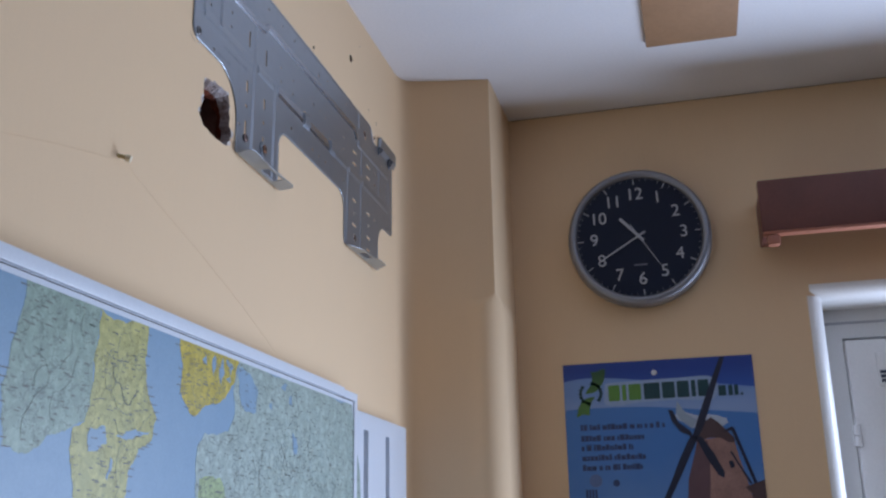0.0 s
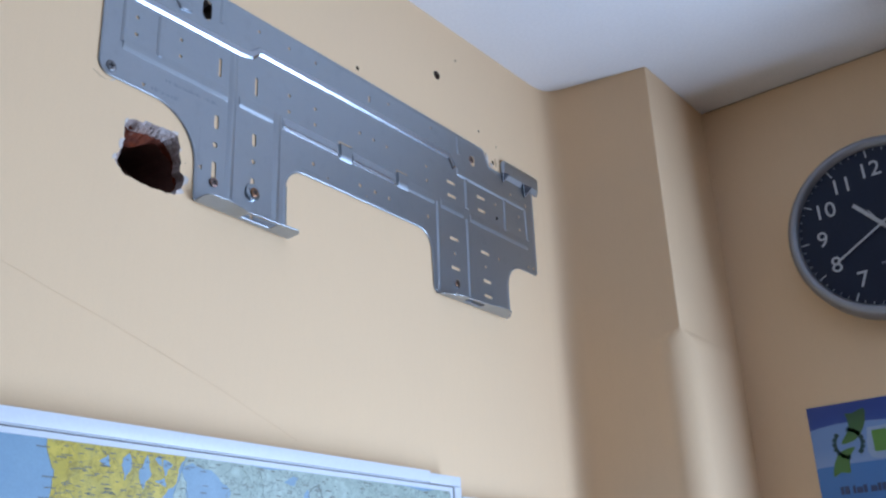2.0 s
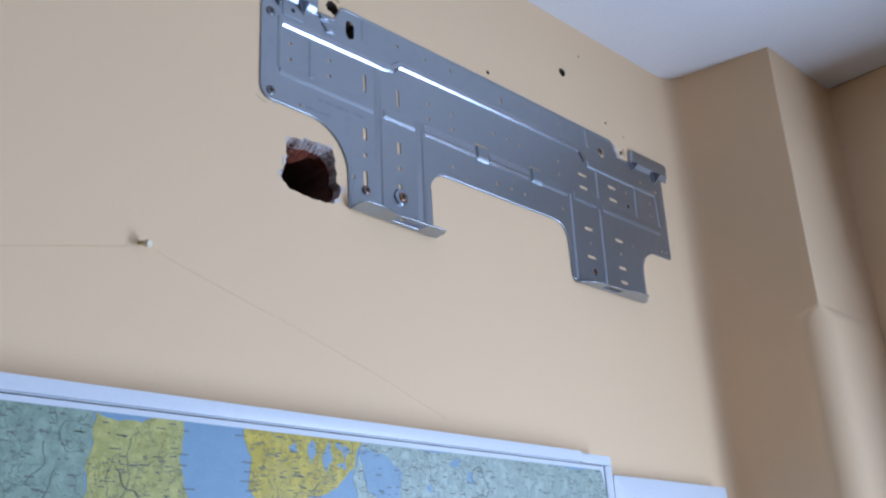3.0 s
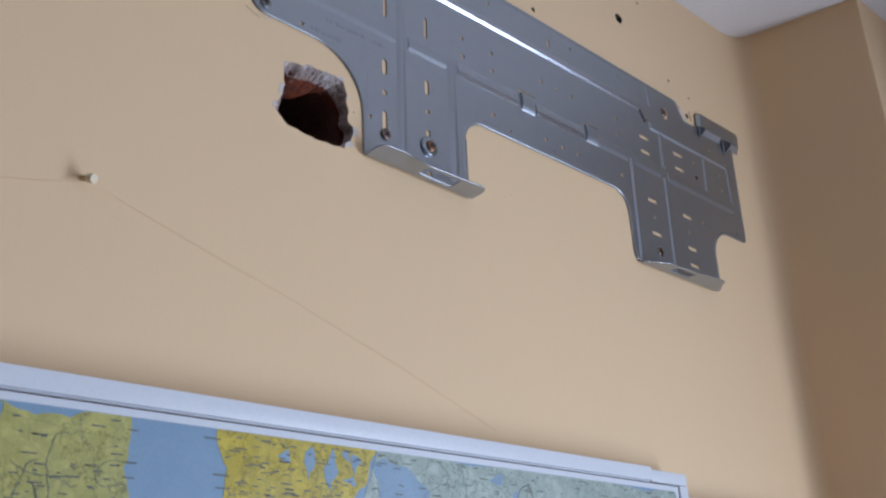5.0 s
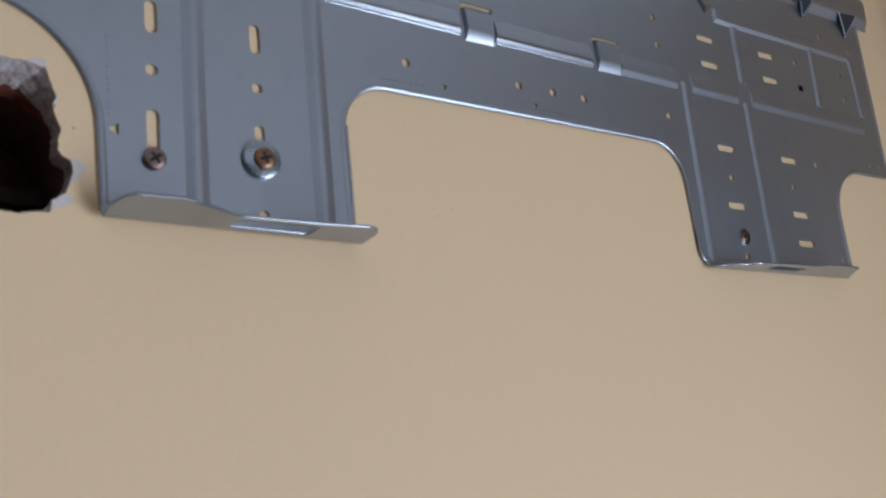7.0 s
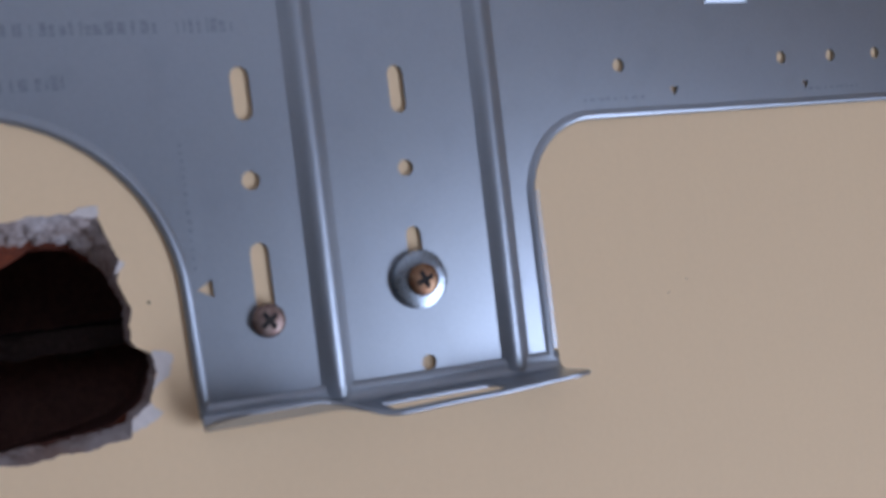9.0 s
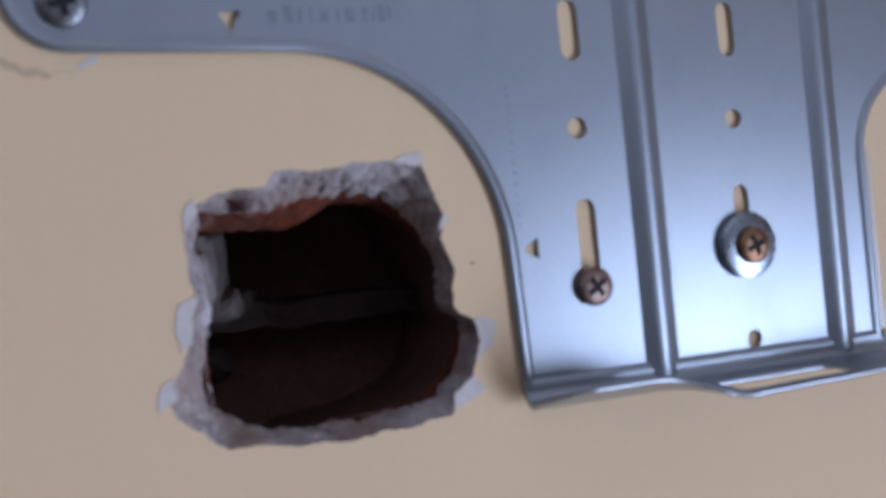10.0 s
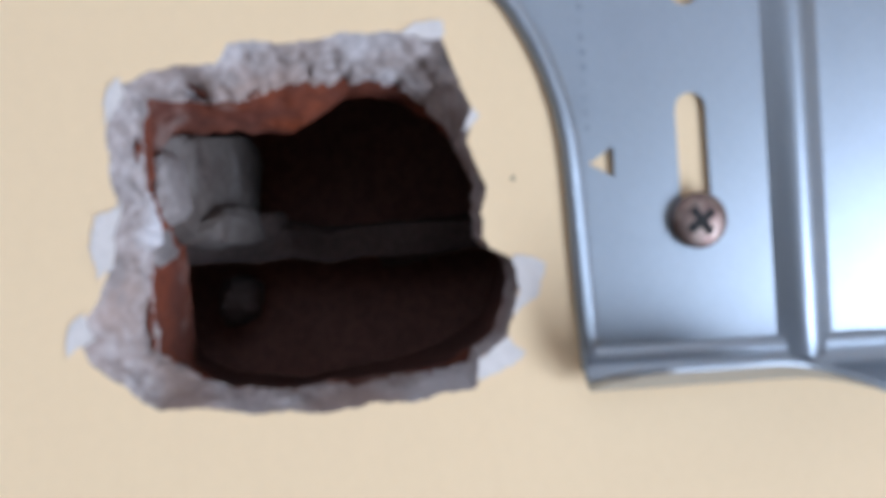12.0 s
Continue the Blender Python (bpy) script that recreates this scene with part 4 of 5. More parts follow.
# hooks at the upper corners: the sheet steps forwards and ends in a rounded lip, with two pressed dents at the step
def hook_lip(u0, u1, fold, top, dents):
    bm = bmesh.new()
    prof = [(-0.0045, -0.0003), (-0.0030, 0.0003), (-0.0010, 0.0014), (0.0015, 0.0038), (0.0030, 0.0048), (0.0050, 0.0052), (0.0120, 0.0054), (0.0170, 0.0058), (0.0200, 0.0056), (0.0220, 0.0048), (0.0232, 0.0034), (0.0235, 0.0008)]
    span, corner, turn = u1 - u0, 0.0095, 0.0050
    cols = [0.0, 0.0004, 0.0012, 0.0025, 0.004, 0.006, 0.0095, 0.02]
    cols += [span / 2] + [span - c for c in cols[::-1]]
    rows = []
    for dz, h in prof:
        row = []
        for c in cols:
            d = min(c, span - c)
            cut = corner - math.sqrt(max(0.0, corner ** 2 - max(0.0, corner - d) ** 2))
            z = fold + (dz * ((top - fold) - cut) / 0.0235 if dz > 0 else dz)
            low = math.sqrt(max(0.0, 1 - max(0.0, 1 - d / turn) ** 2))
            row.append(bm.verts.new((FACE + h * low, u0 + c, z)))
        rows.append(row)
    for a, b in zip(rows, rows[1:]):
        for k in range(len(cols) - 1):
            bm.faces.new((a[k], a[k + 1], b[k + 1], b[k]))
    hook = part("hook", bm, ZINC, plate, "rounded hook stepped forwards from the sheet", 60)
    thick = hook.modifiers.new("thickness", "SOLIDIFY")
    thick.thickness, thick.offset = 0.0010, -1
    # each dent is a raised prism whose dark colour stands for its shade
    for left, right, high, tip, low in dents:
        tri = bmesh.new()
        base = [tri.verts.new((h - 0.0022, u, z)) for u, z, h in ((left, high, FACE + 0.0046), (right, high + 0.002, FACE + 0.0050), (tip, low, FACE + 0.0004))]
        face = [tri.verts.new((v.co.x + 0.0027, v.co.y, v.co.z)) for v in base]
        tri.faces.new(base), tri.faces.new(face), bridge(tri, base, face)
        part("gusset_dent", tri, DENT, hook, "triangular dent with its shade put in as dark steel", 0)
        # the right edge gets lighter, smoother steel to draw its glint
        for u in (right, left):
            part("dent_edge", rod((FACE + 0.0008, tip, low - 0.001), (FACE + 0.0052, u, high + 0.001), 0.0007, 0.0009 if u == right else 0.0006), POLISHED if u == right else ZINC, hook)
    return hook


hook_lip(0.9330, 0.9995, 2.3575, 2.3815, ((0.9350, 0.9480, 2.3590, 0.9455, 2.3440), (0.9690, 0.9835, 2.3610, 0.9790, 2.3460)))
hook_lip(1.6180, 1.7190, 2.3500, 2.3765, ((1.6170, 1.6340, 2.3530, 1.6225, 2.3405), (1.6720, 1.6970, 2.3520, 1.6815, 2.3340)))
# no hole is cut here: a black disc draws its shade
part("pilot_hole", slab([ring(0.9640, 2.3440, 0.0028, 10)], FACE + 0.0008, FACE + 0.0013, on_west), BLACK, plate, "flat black disc for the shade of a round hole", 0)

# fine teeth pressed into the inner edge of the leg
bm = bmesh.new()
for k in range(40):
    z = 2.1215 + k * 0.00145
    box(bm, (0.0004, 1.1708, z), (FACE + 0.0007, 1.1727, z + 0.0007))
part("serration", bm, ZINC, plate, "row of fine pressed teeth", 0)["kind"] = "stuff"

# faint stamped lettering that can no longer be read
rnd = random.Random(5)
for u0, u1, z, h in ((1.000, 1.0445, 2.2394, 0.0044), (1.0505, 1.0685, 2.2394, 0.0046), (0.983, 1.0165, 2.2235, 0.0046), (1.197, 1.226, 2.2095, 0.0016), (1.308, 1.340, 2.2085, 0.0014)):
    u = u0
    while u < u1:
        w = rnd.uniform(0.0006, 0.0026)
        part("stamp", boxed((FACE - 0.0002, u, z), (FACE + 0.00008, min(u + w, u1), z + h * rnd.uniform(0.7, 1.0))), STAMP, plate, "worn illegible stamp")
        u += w + rnd.uniform(0.0005, 0.0022)
z = 2.166
while z < 2.206:
    w = rnd.uniform(0.0006, 0.002)
    part("stamp", boxed((FACE - 0.0002, 1.0464, z), (FACE + 0.00008, 1.0464 + rnd.uniform(0.0005, 0.0012), z + w * 0.7)), STAMP, plate, "worn illegible stamp")
    z += w + 0.0012


# ---- screws ----
def screw(u, v, r, h, tilt=0.0, mat=None, label="yellow zinc cross-head screw driven through the mounting plate"):
    """A cross-head screw whose head stands at height h."""
    ob = thing("screw", label, "screw", "screws of the mounting plate")
    bm = bmesh.new()
    rows = []
    for f, d in ((0.35, -0.006), (0.94, -0.0014), (1.0, -0.0004), (0.985, 0.0004), (0.90, 0.0009), (0.55, 0.0012), (0.2, 0.0013)):
        rows.append([bm.verts.new((h + d, u + r * f * math.cos(a), v + r * f * math.sin(a))) for a in [2 * math.pi * k / 24 for k in range(24)]])
    for a, b in zip(rows, rows[1:]):
        bridge(bm, a, b)
    bm.faces.new(rows[-1]), bm.faces.new(rows[0])
    part("head", bm, mat or SCREW, ob, sharp=50)
    w, e = r * 0.15, r * 0.56
    c, s = math.cos(tilt), math.sin(tilt)
    cross = [(w, w), (w, e), (-w, e), (-w, w), (-e, w), (-e, -w), (-w, -w), (-w, -e), (w, -e), (w, -w), (e, -w), (e, w)]
    cross = [(u + a * c - b * s, v + a * s + b * c) for a, b in cross]
    # the slot isn't sunk: a black inlay gives its shade as colour
    part("cross_recess", slab([cross], h + 0.0002, h + 0.00145, on_west), BLACK, ob, "black inlay for the shade of the cross slot", 0)
    shaft = slab([ring(u, v, r * 0.38, 10)], -0.03, h - 0.002, on_west)
    part("shank", shaft, SCREW, ob)
    return ob


screw(1.0675, 2.1472, 0.0055, FACE + 0.0014, 0.6)
screw(1.1218, 2.1530, 0.0056, FACE + 0.0034, 0.35, COPPER, "coppery cross-head screw driven through a steel washer")
screw(0.9355, 2.2295, 0.0058, FACE + 0.0004, 0.2, GREY_SCREW, "grey zinc cross-head screw at the edge of the plate")
screw(0.9340, 2.3310, 0.0058, FACE + 0.0004, 0.9, GREY_SCREW, "grey zinc cross-head screw at the edge of the plate")
screw(1.5410, 2.3480, 0.0058, FACE - 0.0002, 0.5)
screw(1.4910, 2.1400, 0.0036, FACE - 0.0002, 0.5, COPPER, "coppery cross-head screw sunk in a round hole")
part("screw_hole", slab([ring(1.4915, 2.1400, 0.0050, 20)], FACE - 0.0004, FACE + 0.0003, on_west), BLACK, plate, "flat black disc for the shade in a screw hole", 0)
part("hole_rim", slab([ring(1.4915, 2.1400, 0.0064, 24), ring(1.4915, 2.1400, 0.0048, 24)], FACE - 0.0004, FACE + 0.0009, on_west, 0.0005), POLISHED, plate, "bright burr round the hole")
wash = thing("washer", "round bright steel washer under a screw head", "washer")
part("disc", slab([ring(1.1212, 2.1532, 0.0102, 32), ring(1.1212, 2.1532, 0.0033, 16)], FACE + 0.0003, FACE + 0.0026, on_west, 0.0012), WASHER, wash)


# ---- map board ----
board = thing("wall_map", "large laminated road map of northern Europe in a white frame", "map")
board.location.z = -0.0020
M0, M1, MB = 0.22, 1.4300, 1.02
SEA = print_material("map_sea", (0.205, 0.34, 0.475), 0.0, (0.235, 0.375, 0.50))
part("backing", boxed((0.001, M0, MB), (0.0215, 1.446, 1.868)), WHITE, board)
part("paper", boxed((0.0212, M0 + 0.01, MB + 0.01), (0.0226, M1 + 0.0034, 1.8605)), WHITE, board, "white paper margin")
part("sea", boxed((0.0222, M0 + 0.02, MB + 0.02), (0.0231, M1 - 0.004, 1.8552)), SEA, board, "blue printed sea")
TOP = 1.8551
LANDS = [("grey_green", (0.24, 0.33, 0.26), [(0.650, TOP), (0.755, TOP), (0.749, 1.808), (0.749, 1.769), (0.743, 1.754), (0.728, 1.749), (0.695, 1.738), (0.673, 1.722), (0.641, 1.726), (0.634, 1.768), (0.639, 1.790)]),
         ("yellow_green", (0.42, 0.395, 0.115), [(0.7552, TOP), (0.835, TOP), (0.832, 1.823), (0.841, 1.792), (0.860, 1.770), (0.853, 1.748), (0.831, 1.738), (0.816, 1.717), (0.815, 1.696), (0.790, 1.64),
                                                 (0.750, 1.64), (0.735, 1.693), (0.725, 1.729), (0.728, 1.748), (0.743, 1.7538), (0.7492, 1.769), (0.7492, 1.808)]),
         ("gold", (0.50, 0.385, 0.03), [(0.896, TOP), (1.034, TOP), (1.024, 1.829), (1.011, 1.817), (0.968, 1.797), (0.934, 1.780), (0.925, 1.782), (0.902, 1.803), (0.905, 1.83)]),
         ("pale_green", (0.335, 0.42, 0.375), [(1.0345, TOP), (1.4255, TOP), (1.4255, 1.045), (0.90, 1.045), (0.93, 1.50), (0.950, 1.66), (0.943, 1.730), (0.945, 1.752), (0.959, 1.766), (1.014, 1.773), (1.029, 1.795), (1.022, 1.820)]),
         ("leaf_green", (0.31, 0.40, 0.17), [(0.952, 1.719), (1.000, 1.722), (1.016, 1.700), (1.010, 1.66), (0.951, 1.66)]),
         ("olive", (0.40, 0.45, 0.2), [(0.26, 1.50), (0.50, 1.56), (0.70, 1.52), (0.84, 1.56), (0.90, 1.50), (0.88, 1.045), (0.26, 1.045)])]
SHORES = {}
for k, (name, colour, pts) in enumerate(LANDS):
    SHORES[name] = [(u, min(v, TOP)) for u, v in coast(pts, 0.10, 4, 20 + k)]
    part("land", slab([SHORES[name]], 0.0229, 0.02325 + k * 0.00003, on_west), print_material("map_" + name, colour, 0.22, tuple(0.7 * a + 0.3 * b for a, b in zip(colour, (0.30, 0.42, 0.30)))), board, name.replace("_", " ") + " printed land", 0)
LAKE = print_material("map_lake", (0.235, 0.375, 0.50))
for k, pts in enumerate(([(1.030, 1.845), (1.042, 1.850), (1.060, 1.846), (1.088, 1.826), (1.084, 1.802), (1.056, 1.800), (1.037, 1.818)], [(0.985, 1.838), (0.992, 1.852), (0.998, 1.836), (0.99, 1.822)],
                         [(1.010, 1.850), (1.020, 1.845), (1.012, 1.834)], [(0.968, 1.846), (0.974, 1.852), (0.977, 1.84), (0.971, 1.828)], [(1.155, 1.842), (1.175, 1.849), (1.170, 1.840)],
                         [(1.196, 1.790), (1.210, 1.785), (1.214, 1.765), (1.203, 1.762)], [(1.182, 1.826), (1.188, 1.838), (1.194, 1.822)], [(0.752, 1.750), (0.773, 1.754), (0.778, 1.738), (0.764, 1.731), (0.751, 1.730)],
                         [(0.792, 1.747), (0.824, 1.756), (0.852, 1.757), (0.825, 1.750)], [(0.786, 1.728), (0.789, 1.726), (0.784, 1.708), (0.781, 1.710)],
                         [(1.002, 1.830), (1.012, 1.834), (1.014, 1.826)], [(1.000, 1.850), (1.006, 1.853), (1.009, 1.843)], [(1.120, 1.815), (1.128, 1.820), (1.131, 1.811)], [(0.945, 1.842), (0.953, 1.848), (0.957, 1.838)])):
    part("lake", slab([coast(pts, 0.13, 3, 50 + k)], 0.0230, 0.02348, on_west), LAKE, board, "blue printed lake", 0)


def inside(loop, u, v):
    hit = False
    for (a, b), (c, d) in zip(loop, loop[1:] + loop[:1]):
        if (b > v) != (d > v) and u < a + (c - a) * (v - b) / (d - b):
            hit = not hit
    return hit


# small place names as plain bars, longer ones out to sea along the shores, and winding roads
rnd = random.Random(17)
NAMES, ROADS, MAINS = bmesh.new(), bmesh.new(), bmesh.new()


def stripe(bm, a, b, half, h):
    d = Vector((b[0] - a[0], b[1] - a[1]))
    s = Vector((-d.y, d.x)).normalized() * half
    bm.faces.new([bm.verts.new((h, p[0] + q * s.x, p[1] + q * s.y)) for p, q in ((a, -1), (b, -1), (b, 1), (a, 1))])


for name, gap in (("grey_green", 0.00011), ("yellow_green", 0.00010), ("gold", 0.00006), ("pale_green", 0.00013), ("leaf_green", 0.00010)):
    loop = SHORES[name]
    u0, u1 = min(p[0] for p in loop), max(p[0] for p in loop)
    for _ in range(int((u1 - u0) * 0.205 / gap)):
        u, v = rnd.uniform(u0, u1), rnd.uniform(1.65, TOP - 0.002)
        w = rnd.choice((0.0025, 0.0035, 0.005, 0.0065, 0.009)) * rnd.uniform(0.8, 1.1)
        if inside(loop, u, v) and inside(loop, min(u + w, 1.424), v):
            stripe(NAMES, (u, v), (min(u + w, 1.424), v + rnd.uniform(-0.0002, 0.0002)), rnd.uniform(0.00030, 0.00055), 0.02362)
    for _ in range(int((u1 - u0) * 95)):
        u, v, way = rnd.uniform(u0, u1), rnd.uniform(1.65, TOP), rnd.uniform(0, 6.28)
        main = rnd.random() < 0.16
        for _ in range(rnd.randint(8, 26)):
            way += rnd.gauss(0, 0.45)
            p = (u + 0.004 * math.cos(way), v + 0.004 * math.sin(way))
            if not inside(loop, *p) or p[1] < 1.64 or p[1] > TOP - 0.001:
                break
            stripe(MAINS if main else ROADS, (u, v), p, 0.00045 if main else 0.00024, 0.02358 if main else 0.02354)
            u, v = p
for name, side in (("yellow_green", 1), ("gold", -1), ("grey_green", -1)):
    for u, v in SHORES[name][::5]:
        if v < TOP - 0.003 and v > 1.66 and rnd.random() < 0.75 and not inside(SHORES[name], u + side * 0.006, v):
            stripe(NAMES, (u - side * 0.003, v), (u + side * rnd.uniform(0.004, 0.010), v), 0.00045, 0.02362)
tagged(part("place_name", NAMES, material("map_lettering", (0.14, 0.15, 0.125), 0.5), board, "plain dark bars of small map lettering", 0), kind="stuff")
tagged(part("road_line", ROADS, material("map_thin_road", (0.16, 0.195, 0.155), 0.5), board, "thin grey printed roads", 0), kind="stuff")
tagged(part("main_road_line", MAINS, material("map_main_road", (0.10, 0.115, 0.10), 0.5), board, "dark printed main roads", 0), kind="stuff")
part("frame_strip", boxed((0.018, M0, 1.8630), (0.0254, 1.3865, 1.8762), 0.0008), WHITE, board)
part("frame_strip", boxed((0.018, 1.387, 1.8620), (0.0248, 1.447, 1.8738), 0.0008), WHITE, board)
part("frame_strip", boxed((0.018, 1.4335, MB), (0.0248, 1.4475, 1.8615), 0.0008), WHITE, board)
part("frame_strip", boxed((0.018, M0, MB - 0.005), (0.0270, 1.4475, MB + 0.009), 0.0012), WHITE, board)
part("frame_line", boxed((0.0222, M0, 1.8606), (0.0229, 1.4320, 1.8614)), CRACK, board, "dark inner line of the frame")

# slotted white rack beside the map
rack = thing("wall_rack", "white plastic wall rack with vertical slots beside the map", "rack")
part("panel", slab([round_rect(1.456, 1.12, 1.730, 1.8505, 0.003, 3)] + [rect(1.4920, 1.20, 1.5155, 1.8235), rect(1.6060, 1.20, 1.6275, 1.8235)], 0.008, 0.020, on_west, 0.0015), WHITE, rack)
part("back", boxed((0.001, 1.460, 1.13), (0.0085, 1.726, 1.845)), material("grey_rack_back", (0.50, 0.52, 0.55), 0.5, grain=0.1), rack, "grey recessed back")

# peg, and the thread that runs from it
peg = thing("wall_peg", "small metal peg with an ivory cap in the wall", "peg")
part("shaft", rod((-0.01, 0.7925, 2.0205), (0.009, 0.7980, 2.0150), 0.0024, 0.0020), BRASS, peg)
part("plug", rod((0.0075, 0.7976, 2.0154), (0.0120, 0.7992, 2.0138), 0.0036, 0.0033), PLUG, peg)


def strand(name, pts, r, mat, label, category):
    """A thin line laid along the points."""
    cu = bpy.data.curves.new(name, "CURVE")
    cu.dimensions, cu.bevel_depth, cu.bevel_resolution = "3D", r, 1
    sp = cu.splines.new("POLY")
    sp.points.add(len(pts) - 1)
    for p, q in zip(sp.points, pts):
        p.co = (*q, 1)
    cu.materials.append(mat)
    return tagged(new(name, cu), label, category)


strand("thread", [(0.0090, 0.799, 2.014), (0.0006, 0.823, 2.0095), (0.0005, 0.895, 1.988), (0.0005, 0.96, 1.970), (0.0005, 1.08, 1.932), (0.0005, 1.195, 1.890)], 0.00012, THREAD, "thin grey thread hanging across the cream wall", "thread")
strand("thread", [(0.0090, 0.798, 2.014), (0.0006, 0.78, 2.010), (0.0005, 0.70, 1.992), (0.0005, 0.60, 1.966)], 0.00014, THREAD, "thin grey thread hanging across the cream wall", "thread")
crack = []
for k in range(60):
    x = 0.185 + k * 0.0135
    crack.append((x, END - 0.0008, CEIL - 0.0012 + 0.0014 * noise.noise(Vector((x * 30, 3, 0)))))
strand("trim_crack", crack, 0.0004, CRACK, "fine dark crack between wall and ceiling", "crack")["kind"] = "structure"


# ---- clock ----
clock = thing("wall_clock", "round wall clock with silver rim and black dial", "clock")
CU, CV, CR = 0.4465, 2.2525, 0.1465
bm = bmesh.new()
prof = ((0.985, 0.002), (1.0, 0.012), (1.0, 0.030), (0.985, 0.040), (0.955, 0.046), (0.915, 0.0465), (0.885, 0.044), (0.868, 0.036))
rows = [loop_verts(bm, ring(CU, CV, CR * f, 72), h, on_end) for f, h in prof]
for a, b in zip(rows, rows[1:]):
    bridge(bm, a, b)
part("rim", bm, ALU, clock, "silver rim", 50)
part("dial", slab([ring(CU, CV, CR * 0.875, 64)], 0.003, 0.0365, on_end), DIAL, clock, "navy black dial")
LEAN = radians(1.6)


def dial(r, hour):
    a = math.pi / 2 - 2 * math.pi * hour / 12 + LEAN
    return CU + r * math.cos(a), CV + r * math.sin(a)


def stroke(r0, r1, hour, w0, w1, h, name, label=""):
    (a, b), (c, d) = dial(r0, hour), dial(r1, hour)
    s = Vector((-(d - b), c - a)).normalized()
    pts = [(a - s.x * w0, b - s.y * w0), (c - s.x * w1, d - s.y * w1), (c + s.x * w1, d + s.y * w1), (a + s.x * w0, b + s.y * w0)]
    return part(name, slab([pts], h, h + 0.0008, on_end), INK_WHITE, clock, label, 0)


for k in range(60):
    if k % 5 == 0:
        stroke(CR * 0.775, CR * 0.865, k / 5, 0.0009, 0.0009, 0.0363, "hour_mark")
    else:
        stroke(CR * 0.835, CR * 0.862, k / 5, 0.0004, 0.0004, 0.0363, "minute_mark")
for hour in range(1, 13):
    cu = bpy.data.curves.new("numeral", "FONT")
    cu.body, cu.size, cu.align_x, cu.align_y, cu.extrude = str(hour), 0.036, "CENTER", "CENTER", 0.0003
    tmp = new("numeral", cu)
    bpy.context.view_layer.update()
    me = bpy.data.meshes.new_from_object(tmp.evaluated_get(bpy.context.evaluated_depsgraph_get()))
    bpy.data.objects.remove(tmp)
    u, v = dial(CR * 0.625, hour)
    me.transform(pose(u, END - 0.0368, v, 90, 0, 0) @ pose(0, 0, 0, 0, 0, math.degrees(LEAN)))
    me.materials.clear()
    me.materials.append(INK_WHITE)
    num = new("numeral", me)
    num.parent = clock
stroke(-0.014, CR * 0.37, 10.66, 0.0030, 0.0030, 0.0385, "hour_hand")
stroke(-0.016, CR * 0.60, 8.02, 0.0016, 0.0014, 0.0400, "minute_hand")
stroke(-0.030, CR * 0.53, 5.0, 0.0007, 0.0006, 0.0412, "second_hand")
part("hub", slab([ring(CU, CV, 0.0042, 16)], 0.037, 0.0428, on_end, 0.001), INK_WHITE, clock)
part("maker_mark", slab([rect(CU - 0.013, CV - 0.0625, CU + 0.013, CV - 0.0595)], 0.0363, 0.0367, on_end), material("dim_print", (0.16, 0.17, 0.22), 0.6), clock, "small faint illegible print", 0)


# ---- poster ----
poster = thing("wall_poster", "blue advertising calendar with a windmill, pinned to the wall", "poster")


def graded(name, low, high, z0, z1, cloud=0.0):
    """Printed paper whose ink runs from one colour to another."""
    mat = bpy.data.materials.new(name)
    mat.use_nodes = True
    n, l = mat.node_tree.nodes, mat.node_tree.links
    b = n["Principled BSDF"]
    b.inputs["Roughness"].default_value = 0.35
    where = n.new("ShaderNodeNewGeometry").outputs["Position"]
    sep = n.new("ShaderNodeSeparateXYZ")
    l.new(where, sep.inputs[0])
    f = n.new("ShaderNodeMapRange")
    f.inputs[1].default_value, f.inputs[2].default_value = z0, z1
    l.new(sep.outputs[2], f.inputs[0])
    tex = n.new("ShaderNodeTexNoise")
    tex.inputs["Scale"].default_value = 9.0
    l.new(where, tex.inputs["Vector"])
    add = n.new("ShaderNodeMath")
    add.operation = "MULTIPLY_ADD"
    add.inputs[1].default_value = cloud
    l.new(tex.outputs[0], add.inputs[0])
    l.new(f.outputs[0], add.inputs[2])
    mix = n.new("ShaderNodeMix")
    mix.data_type = "RGBA"
    mix.inputs[6].default_value, mix.inputs[7].default_value = (*low, 1), (*high, 1)
    l.new(add.outputs[0], mix.inputs[0])
    l.new(mix.outputs[2], b.inputs["Base Color"])
    return mat


def ink(name, colour):
    return material(name, colour, 0.38, grain=0.12, grain_scale=700, blotch=0.25, blotch_scale=60)


P0, P1, PT, PBOT = 0.271, 0.6465, 1.999, 1.470


def px(a, b):
    """Poster print: a across, b down, both in hundredths of its width."""
    w = P1 - P0
    return (P0 + a * w / 100, PT - b * w / 100)


def print_shape(name, pts, mat, level, label="", rough=0.0, seed=1):
    pts = [px(*p) for p in pts]
    if rough:
        pts = coast(pts, rough, 2, seed)
    return part(name, slab([pts], 0.0012, 0.0016 + level * 0.00025, on_end), mat, poster, label, 0)


part("paper", slab([rect(P0, PBOT, P1, PT)], 0.0008, 0.0015, on_end), graded("poster_sky", (0.20, 0.33, 0.58), (0.075, 0.22, 0.56), 1.66, 1.90, 0.8), poster, "blue printed paper", 0)


